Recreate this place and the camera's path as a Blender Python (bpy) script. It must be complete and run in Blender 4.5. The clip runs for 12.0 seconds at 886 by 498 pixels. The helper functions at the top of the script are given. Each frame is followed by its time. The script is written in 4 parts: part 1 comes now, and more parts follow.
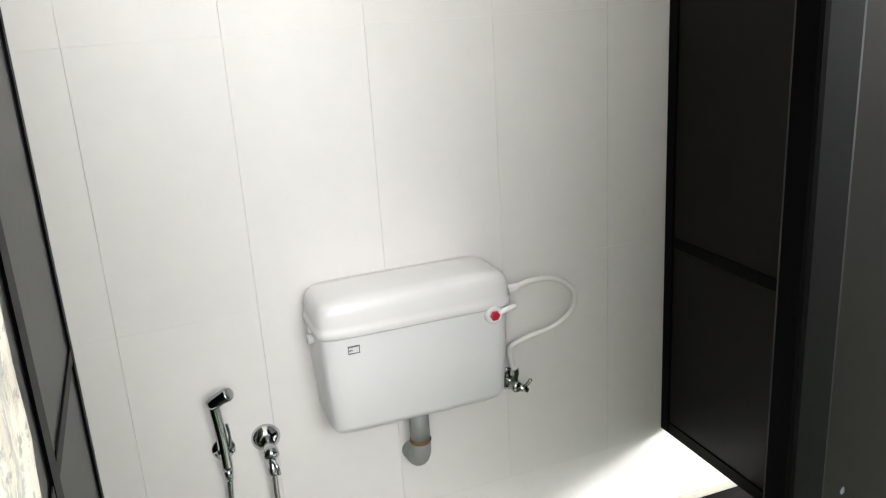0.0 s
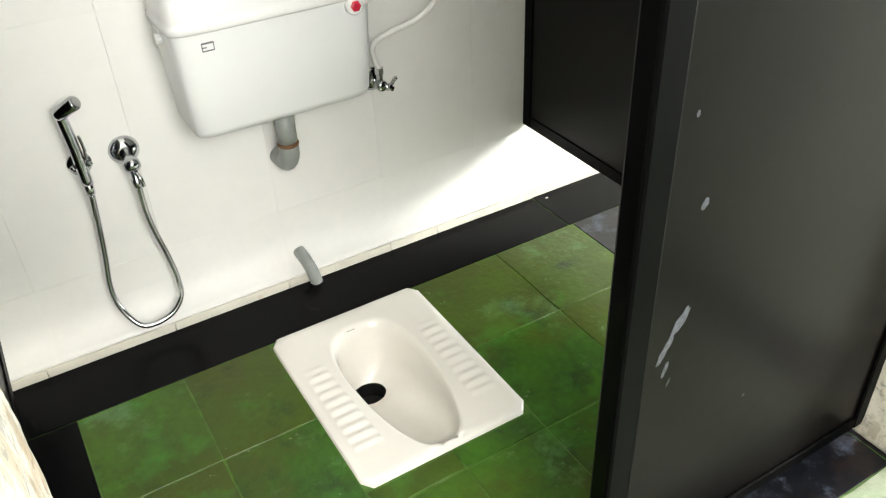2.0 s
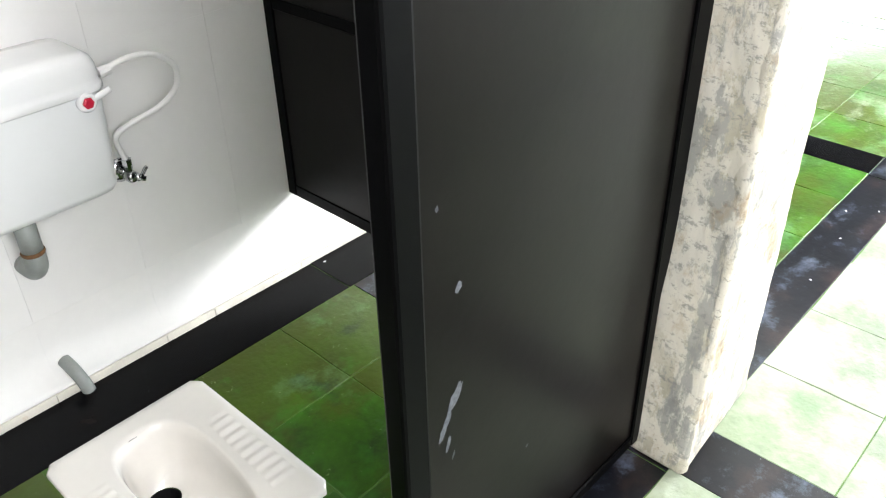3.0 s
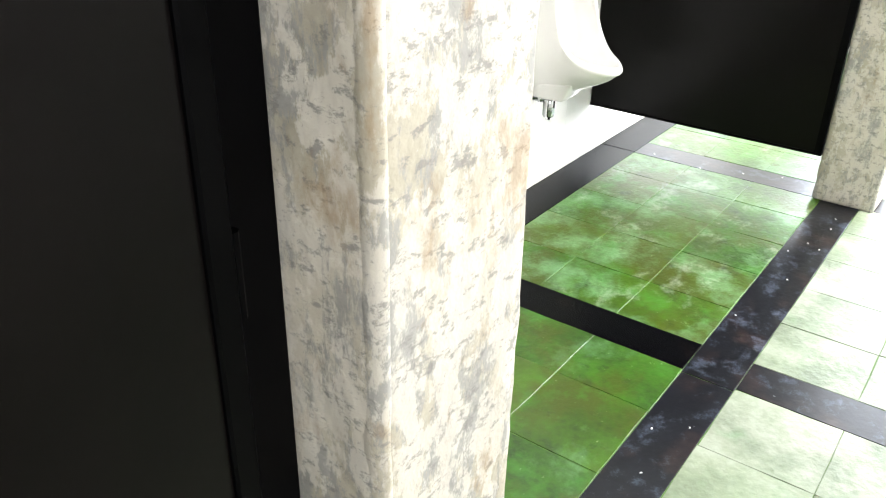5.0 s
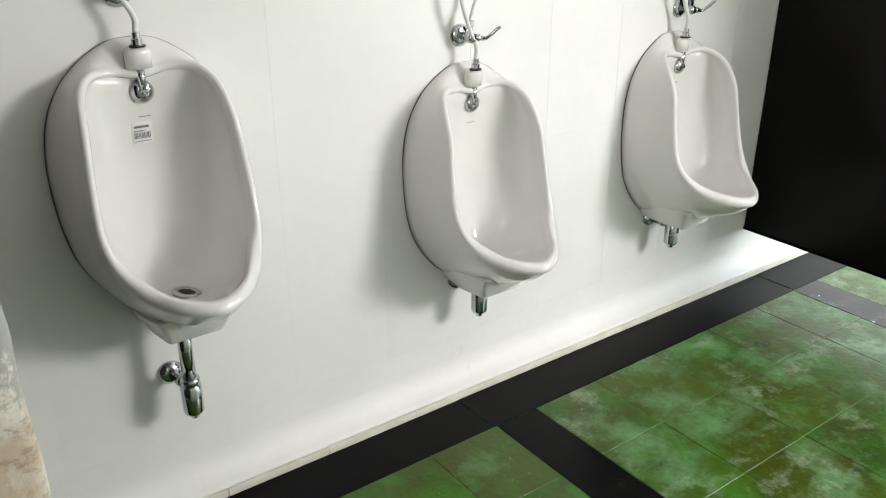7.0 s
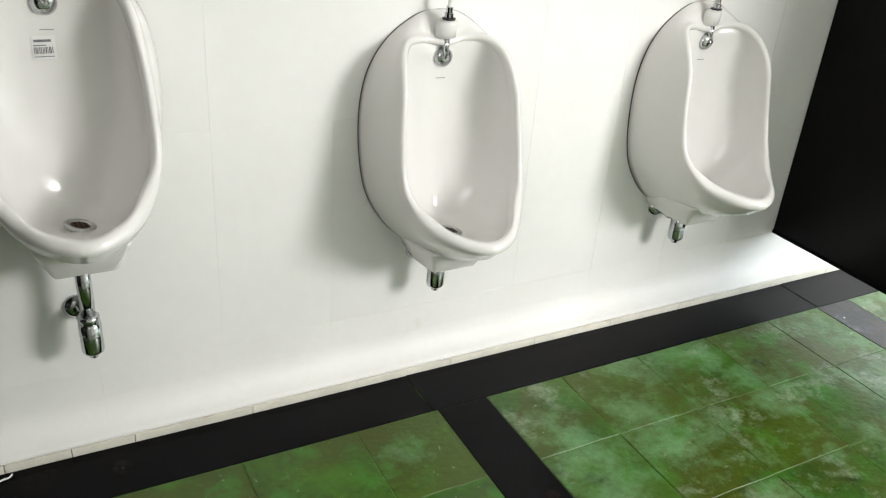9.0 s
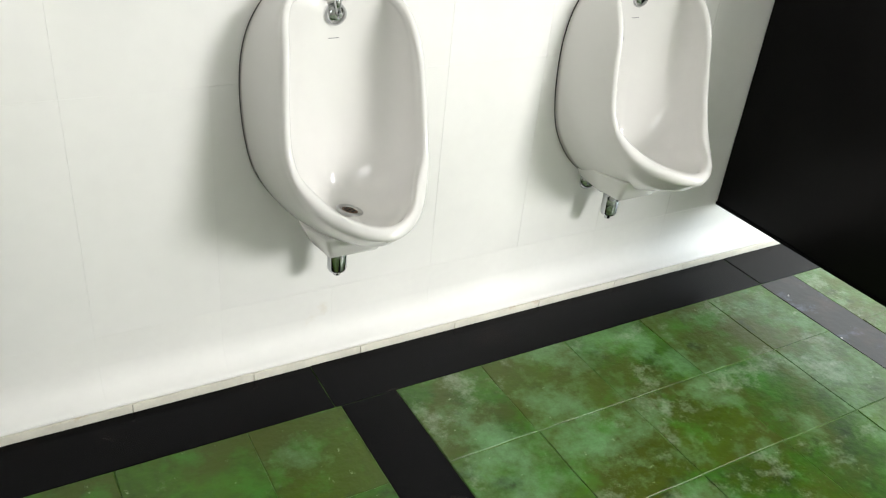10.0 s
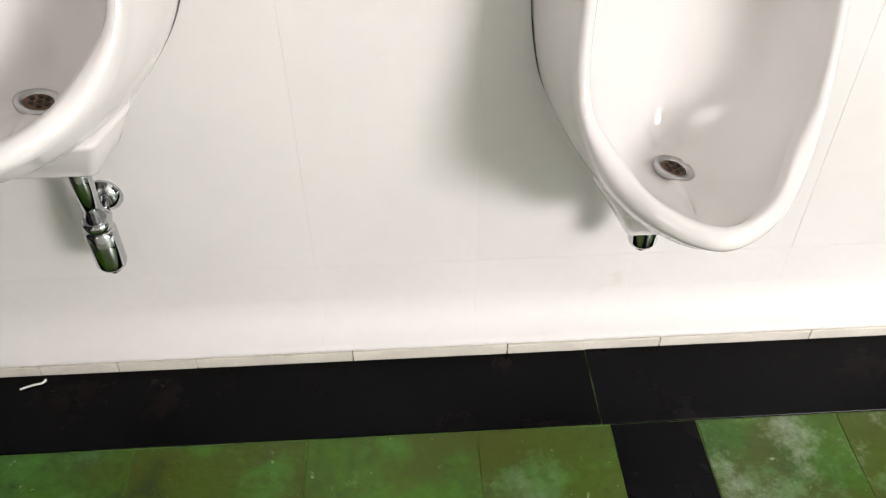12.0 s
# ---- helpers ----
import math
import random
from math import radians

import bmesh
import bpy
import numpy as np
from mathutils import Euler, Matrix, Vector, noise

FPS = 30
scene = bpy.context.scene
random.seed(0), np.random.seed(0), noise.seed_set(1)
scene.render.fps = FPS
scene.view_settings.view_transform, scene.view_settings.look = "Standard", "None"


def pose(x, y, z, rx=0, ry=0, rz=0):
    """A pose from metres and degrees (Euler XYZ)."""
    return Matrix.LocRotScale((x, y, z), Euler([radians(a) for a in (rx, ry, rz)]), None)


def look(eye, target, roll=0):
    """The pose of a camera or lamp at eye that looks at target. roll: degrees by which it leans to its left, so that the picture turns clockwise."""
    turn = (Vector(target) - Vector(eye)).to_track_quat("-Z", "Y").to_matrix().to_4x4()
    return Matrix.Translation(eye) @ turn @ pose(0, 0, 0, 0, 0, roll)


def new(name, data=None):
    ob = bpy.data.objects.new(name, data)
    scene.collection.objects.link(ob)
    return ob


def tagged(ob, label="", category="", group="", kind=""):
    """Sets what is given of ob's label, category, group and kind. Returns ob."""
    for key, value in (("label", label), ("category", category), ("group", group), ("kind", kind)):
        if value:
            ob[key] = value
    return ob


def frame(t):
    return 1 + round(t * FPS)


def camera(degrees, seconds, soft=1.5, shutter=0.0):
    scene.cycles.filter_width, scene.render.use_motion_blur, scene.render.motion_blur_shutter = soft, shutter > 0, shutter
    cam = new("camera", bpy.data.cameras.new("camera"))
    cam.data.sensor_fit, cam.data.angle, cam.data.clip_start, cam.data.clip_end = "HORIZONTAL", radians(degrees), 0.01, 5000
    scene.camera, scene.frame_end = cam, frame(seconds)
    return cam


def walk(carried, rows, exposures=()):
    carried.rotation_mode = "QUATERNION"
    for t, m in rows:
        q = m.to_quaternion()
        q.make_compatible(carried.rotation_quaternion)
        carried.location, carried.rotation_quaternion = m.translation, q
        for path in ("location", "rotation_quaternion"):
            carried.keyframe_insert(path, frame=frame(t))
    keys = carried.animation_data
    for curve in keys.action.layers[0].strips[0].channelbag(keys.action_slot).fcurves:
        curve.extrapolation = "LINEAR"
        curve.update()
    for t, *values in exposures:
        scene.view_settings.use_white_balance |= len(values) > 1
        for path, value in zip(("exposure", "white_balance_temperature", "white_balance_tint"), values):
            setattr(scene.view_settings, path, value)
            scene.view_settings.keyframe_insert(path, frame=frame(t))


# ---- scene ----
cam = camera(56.4, 12.0, soft=1.2)
PATH = [
    (0, (1.027, -1.709, 1.447), (1.679, 0.085, 0.849), -3.6),
    (0.5, (1.055, -1.714, 1.408), (1.69, 0.0, 0.596), -2.0),
    (1, (1.073, -1.726, 1.377), (1.692, -0.102, 0.387), -1.0),
    (1.5, (1.034, -1.729, 1.348), (1.725, -0.212, 0.243), -0.8),
    (2, (0.996, -1.724, 1.342), (1.799, -0.309, 0.179), -2.7),
    (2.5, (1.0, -1.712, 1.37), (2.018, -0.466, 0.182), -2.0),
    (3, (1.066, -1.716, 1.414), (2.277, -0.575, 0.303), -1.2),
    (3.5, (1.213, -1.737, 1.467), (2.548, -0.679, 0.42), -0.5),
    (5.5, (2.108, -1.639, 1.456), (3.542, -0.574, 0.556), 0.7),
    (6, (2.29, -1.684, 1.485), (3.63, -0.473, 0.625), -0.4),
    (6.5, (2.467, -1.772, 1.499), (3.67, -0.396, 0.686), -0.5),
    (6.7, (2.517, -1.782, 1.501), (3.669, -0.358, 0.696), -0.5),
    (8.3, (2.891, -1.757, 1.467), (3.759, -0.154, 0.645), 3.0),
    (8.5, (2.924, -1.764, 1.465), (3.795, -0.176, 0.615), 3.5),
    (9, (3.011, -1.802, 1.463), (3.887, -0.253, 0.549), 4.6),
    (9.5, (3.12, -1.814, 1.459), (4.008, -0.305, 0.492), 5.2),
    (10, (3.272, -1.676, 1.439), (4.19, -0.215, 0.428), 5.9),
    (10.5, (3.414, -1.463, 1.413), (4.287, -0.031, 0.324), 6.5),
    (11, (3.567, -1.32, 1.367), (4.084, 0.162, 0.127), 1.9),
    (11.5, (3.631, -1.233, 1.323), (3.764, 0.284, 0.027), -2.1),
    (12, (3.596, -1.071, 1.268), (3.67, 0.395, -0.09), -0.5),
]
walk(cam, [(t, look(eye, target, roll)) for t, eye, target, roll in PATH], [(0.0, 0.4, 6500, 12), (0.5, 0.58, 6500, 12), (1.5, 0.62, 6800, 9), (2.5, 0.85, 6600, 8), (3.5, 0.6, 6100, 17), (5.5, -0.45, 6500, 11), (6.5, -1.32, 6500, 9), (8.5, -1.22, 6500, 10), (10.0, -1.18, 6500, 9), (12.0, -1.08, 6700, 18)])

from mathutils.bvhtree import BVHTree

# ---- light ----
world = bpy.data.worlds.new("sky")
scene.world = world
world.use_nodes = True
wn = world.node_tree
sky = wn.nodes.new("ShaderNodeTexSky")
sky.sky_type, sky.sun_disc = "NISHITA", False
sky.sun_elevation, sky.sun_rotation = radians(42), radians(140)
wn.links.new(sky.outputs[0], wn.nodes["Background"].inputs[0])
wn.nodes["Background"].inputs[1].default_value = 0.12


def window_light(name, place, target, sx, sy, watts, colour):
    data = bpy.data.lights.new(name, "AREA")
    data.shape, data.size, data.size_y, data.energy, data.color = "RECTANGLE", sx, sy, watts, colour
    ob = new(name, data)
    ob.matrix_world = look(place, target)
    return ob


BACK, END, LEFT, CEIL = -3.3, 8.2, -1.4, 2.9
# window openings of the long wall behind the walker (x0, x1, z0, z1) and of the end wall (y0, y1, z0, z1)
WIN_BACK = [(-0.1, 2.1, 1.45, 2.75), (5.6, 7.0, 1.35, 2.4)]
WIN_END = (-3.05, -0.5, 0.0, 2.45)
window_light("window_light", (1.0, BACK - 0.06, 2.1), (1.05, 0, 2.05), 2.1, 1.25, 88, (1.0, 0.99, 0.98))
window_light("window_light", (6.3, BACK - 0.06, 1.88), (5.6, 0, 1.2), 1.05, 0.85, 330, (1.0, 0.99, 0.98))
window_light("window_light", (END + 0.06, -1.78, 1.22), (0, -1.78, 1.1), 2.4, 2.3, 400, (0.84, 0.92, 1.0))

# ---- materials ----


def material(name, base, rough=0.5, metal=0.0, scale=8.0, vary=0.12, bump=0.0, bump_scale=120.0, spread=0.0, coat=0.0, spec=0.5):
    """A surface with coarse and fine variation of its colour, and fine relief."""
    m = bpy.data.materials.new(name)
    m.use_nodes = True
    nt = m.node_tree
    b = nt.nodes["Principled BSDF"]
    b.inputs["Roughness"].default_value, b.inputs["Metallic"].default_value = rough, metal
    b.inputs["Coat Weight"].default_value = coat
    b.inputs["Specular IOR Level"].default_value = spec
    b.inputs["Coat Roughness"].default_value = 0.06
    geo = nt.nodes.new("ShaderNodeNewGeometry")
    n1, n2 = nt.nodes.new("ShaderNodeTexNoise"), nt.nodes.new("ShaderNodeTexNoise")
    n1.inputs["Scale"].default_value, n2.inputs["Scale"].default_value = scale, scale * 9
    n1.inputs["Detail"].default_value, n2.inputs["Detail"].default_value = 5, 4
    nt.links.new(geo.outputs["Position"], n1.inputs["Vector"])
    nt.links.new(geo.outputs["Position"], n2.inputs["Vector"])
    add = nt.nodes.new("ShaderNodeMath")
    add.operation = "MULTIPLY_ADD"
    add.inputs[1].default_value = 0.4
    nt.links.new(n2.outputs[0], add.inputs[0])
    nt.links.new(n1.outputs[0], add.inputs[2])
    ramp = nt.nodes.new("ShaderNodeMapRange")
    ramp.inputs["From Min"].default_value, ramp.inputs["From Max"].default_value = 0.45, 0.95
    ramp.inputs["To Min"].default_value, ramp.inputs["To Max"].default_value = 1 - vary, 1 + vary
    nt.links.new(add.outputs[0], ramp.inputs["Value"])
    last = ramp.outputs[0]
    if spread:
        info = nt.nodes.new("ShaderNodeObjectInfo")
        rm = nt.nodes.new("ShaderNodeMapRange")
        rm.inputs["To Min"].default_value, rm.inputs["To Max"].default_value = 1 - spread, 1 + spread
        nt.links.new(info.outputs["Random"], rm.inputs["Value"])
        mul = nt.nodes.new("ShaderNodeMath")
        mul.operation = "MULTIPLY"
        nt.links.new(last, mul.inputs[0])
        nt.links.new(rm.outputs[0], mul.inputs[1])
        last = mul.outputs[0]
    sc = nt.nodes.new("ShaderNodeVectorMath")
    sc.operation = "SCALE"
    sc.inputs[0].default_value = base
    nt.links.new(last, sc.inputs["Scale"])
    nt.links.new(sc.outputs[0], b.inputs["Base Color"])
    if bump:
        n3 = nt.nodes.new("ShaderNodeTexNoise")
        n3.inputs["Scale"].default_value, n3.inputs["Detail"].default_value = bump_scale, 4
        nt.links.new(geo.outputs["Position"], n3.inputs["Vector"])
        bp = nt.nodes.new("ShaderNodeBump")
        bp.inputs["Strength"].default_value, bp.inputs["Distance"].default_value = bump, 0.004
        nt.links.new(n3.outputs[0], bp.inputs["Height"])
        nt.links.new(bp.outputs[0], b.inputs["Normal"])
    return m


def blend_noise(m, colour, scale, low, high, detail=6, rough=None, stretch=(1, 1, 1), offset=0.0, amount=1.0, grain=0.65):
    """Lays a second colour over the base where a noise is high: stains, dust, scrapes."""
    nt = m.node_tree
    b = nt.nodes["Principled BSDF"]
    was = b.inputs["Base Color"].links[0].from_socket
    geo = nt.nodes.new("ShaderNodeNewGeometry")
    mp = nt.nodes.new("ShaderNodeMapping")
    mp.inputs["Scale"].default_value, mp.inputs["Location"].default_value = stretch, (offset, offset * 1.7, offset * 0.6)
    nt.links.new(geo.outputs["Position"], mp.inputs["Vector"])
    n = nt.nodes.new("ShaderNodeTexNoise")
    n.inputs["Scale"].default_value, n.inputs["Detail"].default_value, n.inputs["Roughness"].default_value = scale, detail, grain
    nt.links.new(mp.outputs[0], n.inputs["Vector"])
    r = nt.nodes.new("ShaderNodeMapRange")
    r.inputs["From Min"].default_value, r.inputs["From Max"].default_value = low, high
    r.inputs["To Max"].default_value = amount
    nt.links.new(n.outputs[0], r.inputs["Value"])
    mix = nt.nodes.new("ShaderNodeMix")
    mix.data_type = "RGBA"
    nt.links.new(r.outputs[0], mix.inputs["Factor"])
    nt.links.new(was, mix.inputs["A"])
    mix.inputs["B"].default_value = (*colour, 1)
    nt.links.new(mix.outputs["Result"], b.inputs["Base Color"])
    if rough is not None:
        rr = nt.nodes.new("ShaderNodeMapRange")
        rr.inputs["To Min"].default_value, rr.inputs["To Max"].default_value = b.inputs["Roughness"].default_value, rough
        nt.links.new(r.outputs[0], rr.inputs["Value"])
        nt.links.new(rr.outputs[0], b.inputs["Roughness"])
    return m


WHITE_TILE = material("white glazed tile", (0.80, 0.79, 0.765), 0.40, scale=3, vary=0.03, bump=0.03, bump_scale=9, spread=0.012)
WHITE_GROUT = material("tile grout", (0.77, 0.76, 0.735), 0.5, scale=20, vary=0.04)
COVE = blend_noise(material("cream cove tile", (0.80, 0.79, 0.76), 0.6, scale=5, vary=0.03), (0.55, 0.42, 0.20), 3.0, 0.68, 0.82, amount=0.4)
STRIP = blend_noise(material("skirting strip", (0.72, 0.69, 0.60), 0.45, scale=14, vary=0.1), (0.42, 0.22, 0.04), 4.0, 0.60, 0.70, amount=0.75)
CERAMIC = material("vitreous china", (0.73, 0.715, 0.69), 0.13, scale=4, vary=0.02, coat=0.25)
PAN_CHINA = material("pan china", (0.82, 0.79, 0.73), 0.16, scale=6, vary=0.03, coat=0.3)
PLASTIC = material("white plastic", (0.76, 0.77, 0.765), 0.3, scale=6, vary=0.015)
LID_PLASTIC = material("white lid plastic", (0.80, 0.80, 0.79), 0.26, scale=6, vary=0.015)
CHROME = material("chrome", (0.50, 0.51, 0.52), 0.09, 1.0, scale=30, vary=0.05)
STEEL = material("drain steel", (0.50, 0.50, 0.50), 0.28, 1.0, scale=30, vary=0.12)
RUST_STEEL = blend_noise(material("stained drain cup", (0.20, 0.11, 0.06), 0.45, 0.6, scale=50, vary=0.3), (0.08, 0.04, 0.02), 60, 0.4, 0.6)
GREY_PVC = blend_noise(material("grey pipe plastic", (0.27, 0.29, 0.27), 0.45, scale=20, vary=0.1), (0.20, 0.12, 0.06), 18, 0.6, 0.72, amount=0.6)
RUST = material("rusty joint", (0.16, 0.08, 0.03), 0.7, scale=90, vary=0.4)
RED = material("red button", (0.55, 0.02, 0.05), 0.3, scale=30, vary=0.1)
RUBBER_AND_GAP = material("black rubber and shadow gap", (0.012, 0.012, 0.013), 0.5, scale=40, vary=0.2)
DARK_HOLE = material("dark drain inside", (0.008, 0.008, 0.008), 0.6, scale=30, vary=0.3)


def green_tile(name, dust, spread_of_dust):
    """Glossy green cement tile: each one between bright green and olive, with dark blots and pale dust."""
    m = material(name, (0.034, 0.112, 0.003), 0.36, scale=6, vary=0.55, bump=0.4, bump_scale=55, spread=0.3, spec=0.42)
    nt = m.node_tree
    b = nt.nodes["Principled BSDF"]
    was = b.inputs["Base Color"].links[0].from_socket
    info = nt.nodes.new("ShaderNodeObjectInfo")
    pick = nt.nodes.new("ShaderNodeMapRange")
    pick.inputs["From Min"].default_value, pick.inputs["From Max"].default_value = 0.40, 0.75
    pick.inputs["To Max"].default_value = 0.75
    nt.links.new(info.outputs["Random"], pick.inputs["Value"])
    mix = nt.nodes.new("ShaderNodeMix")
    mix.data_type = "RGBA"
    nt.links.new(pick.outputs[0], mix.inputs["Factor"])
    nt.links.new(was, mix.inputs["A"])
    mix.inputs["B"].default_value = (0.046, 0.060, 0.001, 1)
    nt.links.new(mix.outputs["Result"], b.inputs["Base Color"])
    blend_noise(m, (0.046, 0.064, 0.001), 3.2, 0.48, 0.58, detail=8, amount=0.8, offset=3.1)
    blend_noise(m, (0.008, 0.022, 0.005), 8.0, 0.58, 0.70, detail=9, amount=0.75, offset=9.7)
    blend_noise(m, (0.046, 0.20, 0.020), 5.0, 0.54, 0.66, detail=9, amount=0.6, offset=14.2)
    blend_noise(m, (0.16, 0.32, 0.15), 2.8, dust, dust + 0.17, detail=12, rough=0.62, amount=spread_of_dust, grain=0.72)
    blend_noise(m, (0.36, 0.42, 0.32), 5.0, dust + 0.06, dust + 0.22, detail=14, rough=0.7, amount=spread_of_dust * 0.8, grain=0.76, offset=2.6)
    blend_noise(m, (0.30, 0.38, 0.24), 42.0, 0.67, 0.72, detail=5, rough=0.7, amount=0.6, offset=6.3)
    return m


GREEN = green_tile("green cement tile", 0.57, 0.7)
GREEN_DUSTY = green_tile("dusty green cement tile", 0.49, 0.8)
# aisle tiles: strong daylight put into a paler base colour, with some dust
DAYLIT_GREEN = material("daylit dusty green cement tile", (0.18, 0.225, 0.14), 0.5, scale=6, vary=0.3, bump=0.8, bump_scale=38, spread=0.18, spec=0.5)
blend_noise(DAYLIT_GREEN, (0.33, 0.35, 0.285), 3.0, 0.45, 0.62, detail=9, rough=0.7, amount=0.8)
blend_noise(DAYLIT_GREEN, (0.11, 0.20, 0.09), 6.0, 0.56, 0.70, detail=8, amount=0.6, offset=8.0)
GREEN_GROUT = blend_noise(material("green joint", (0.07, 0.15, 0.025), 0.8, scale=30, vary=0.3, bump=0.4), (0.15, 0.23, 0.08), 9, 0.54, 0.68)
BLACK_STONE = material("polished black stone", (0.0018, 0.0018, 0.0024), 0.26, scale=9, vary=0.4, bump=0.06, bump_scale=40, spread=0.2, spec=0.08)
blend_noise(BLACK_STONE, (0.011, 0.007, 0.006), 7.0, 0.56, 0.72, detail=7, rough=0.4, amount=0.8)
blend_noise(BLACK_STONE, (0.35, 0.35, 0.36), 16.0, 0.70, 0.78, detail=8, rough=0.6, amount=0.7, offset=5.0)
WORN_SHEEN_STONE = material("scuffed black stone with painted blue sheen", (0.0035, 0.0038, 0.006), 0.30, scale=9, vary=0.4, bump=0.15, bump_scale=40, spread=0.2, spec=0.35)
blend_noise(WORN_SHEEN_STONE, (0.030, 0.018, 0.016), 6.0, 0.52, 0.66, detail=9, rough=0.42, amount=0.8)
# scuffs, coloured blue to carry the sky's glare on the stone
blend_noise(WORN_SHEEN_STONE, (0.11, 0.135, 0.19), 9.0, 0.53, 0.68, detail=12, rough=0.6, amount=0.65, offset=5.0, grain=0.75)
blend_noise(WORN_SHEEN_STONE, (0.35, 0.36, 0.38), 30.0, 0.69, 0.74, detail=8, rough=0.6, amount=0.7, offset=1.0)
PANEL = material("dark laminate panel", (0.0034, 0.0028, 0.0027), 0.28, scale=5, vary=0.25, bump=0.05, bump_scale=30, spec=0.13)
blend_noise(PANEL, (0.02, 0.017, 0.015), 6.0, 0.66, 0.82, detail=8, rough=0.55, amount=0.5, stretch=(1, 1, 0.5))
FRAME_BLACK = material("black powder-coated aluminium", (0.0009, 0.0009, 0.0011), 0.40, scale=12, vary=0.25, spec=0.05)
# same laminate as PANEL, toned darker and duller for the shade on the door
PANEL_SHADED = material("dark laminate panel, shaded door copy", (0.0030, 0.0023, 0.0022), 0.30, scale=5, vary=0.25, bump=0.05, bump_scale=30, spec=0.10)
SCUFF = material("pale scuff", (0.055, 0.06, 0.07), 0.6, scale=120, vary=0.6)
PLASTER = material("worn plaster", (0.37, 0.34, 0.265), 0.85, scale=5, vary=0.12, bump=0.7, bump_scale=45)
blend_noise(PLASTER, (0.51, 0.475, 0.395), 3.5, 0.42, 0.60, detail=6, amount=0.8)
blend_noise(PLASTER, (0.25, 0.255, 0.25), 7.0, 0.50, 0.54, detail=15, amount=0.7, stretch=(1.5, 1.5, 0.55), offset=2.2, grain=0.80)
blend_noise(PLASTER, (0.56, 0.53, 0.46), 16.0, 0.47, 0.52, detail=10, amount=0.75, stretch=(1.3, 1.3, 0.8), offset=1.4, grain=0.7)
blend_noise(PLASTER, (0.20, 0.195, 0.18), 40.0, 0.54, 0.60, detail=12, amount=0.75, stretch=(0.8, 0.8, 1.4), offset=4.4, grain=0.75)
blend_noise(PLASTER, (0.20, 0.205, 0.20), 3.0, 0.60, 0.63, detail=12, amount=0.65, stretch=(2.2, 2.2, 0.6), offset=11.4, grain=0.7)
blend_noise(PLASTER, (0.26, 0.16, 0.06), 6.0, 0.57, 0.66, detail=11, amount=0.55, stretch=(1.5, 1.5, 0.8), offset=7.7)
WALL_PAINT = material("off-white wall paint", (0.70, 0.68, 0.63), 0.8, scale=3, vary=0.06, bump=0.1, bump_scale=80)
CEIL_PAINT = material("ceiling paint", (0.74, 0.73, 0.70), 0.85, scale=3, vary=0.04, bump=0.1, bump_scale=60)
CONCRETE = material("cement bed", (0.12, 0.16, 0.09), 0.9, scale=12, vary=0.3)
INK = material("printed ink", (0.16, 0.16, 0.165), 0.5, scale=60, vary=0.2)
PAPER = material("sticker paper", (0.74, 0.73, 0.72), 0.5, scale=60, vary=0.03)
HOSE_WHITE = material("white plastic hose", (0.76, 0.75, 0.73), 0.35, scale=20, vary=0.03)

# ---- mesh tools ----


def finish(bm, smooth=False):
    bmesh.ops.recalc_face_normals(bm, faces=bm.faces)
    if smooth:
        for f in bm.faces:
            f.smooth = True
    return bm


def obj(name, bm, mat, smooth=False, matrix=None):
    me = bpy.data.meshes.new(name)
    finish(bm, smooth)
    bm.to_mesh(me)
    bm.free()
    me.materials.append(mat)
    ob = new(name, me)
    if matrix is not None:
        ob.matrix_world = matrix
    return ob


def part(name, bm, mat, parent, label="", smooth=False, at=None):
    ob = obj(name, bm, mat, smooth)
    ob.parent = parent
    if at is not None:
        ob.matrix_basis = at
    if label:
        ob["label"] = label
    return ob


def box(x0, x1, y0, y1, z0, z1, bevel=0.0, seg=1, bm=None):
    own = bmesh.new()
    bmesh.ops.create_cube(own, size=1, matrix=Matrix.LocRotScale(((x0 + x1) / 2, (y0 + y1) / 2, (z0 + z1) / 2), None, (x1 - x0, y1 - y0, z1 - z0)))
    if bevel:
        bmesh.ops.bevel(own, geom=own.edges[:], offset=bevel, segments=seg, affect="EDGES", profile=0.5)
    if bm is None:
        return own
    me = bpy.data.meshes.new("t")
    own.to_mesh(me)
    own.free()
    bm.from_mesh(me)
    bpy.data.meshes.remove(me)
    return bm


def lathe(profile, n=24, m=Matrix.Identity(4), bm=None, cap=True):
    """Turns (radius, height) pairs round the z axis of m."""
    bm = bm or bmesh.new()
    rings = []
    for r, h in profile:
        rings.append([bm.verts.new(m @ Vector((r * math.cos(2 * math.pi * k / n), r * math.sin(2 * math.pi * k / n), h))) for k in range(n)])
    for a, b in zip(rings, rings[1:]):
        for k in range(n):
            bm.faces.new((a[k], a[(k + 1) % n], b[(k + 1) % n], b[k]))
    if cap:
        bm.faces.new(rings[0])
        bm.faces.new(rings[-1])
    return bm


def smooth_path(points, steps=8):
    """A Catmull-Rom line through the points."""
    p = [Vector(q) for q in points]
    p = [2 * p[0] - p[1]] + p + [2 * p[-1] - p[-2]]
    out = []
    for a, b, c, d in zip(p, p[1:], p[2:], p[3:]):
        for k in range(steps):
            t = k / steps
            out.append(0.5 * (2 * b + (c - a) * t + (2 * a - 5 * b + 4 * c - d) * t * t + (3 * b - a - 3 * c + d) * t**3))
    return out + [p[-2]]


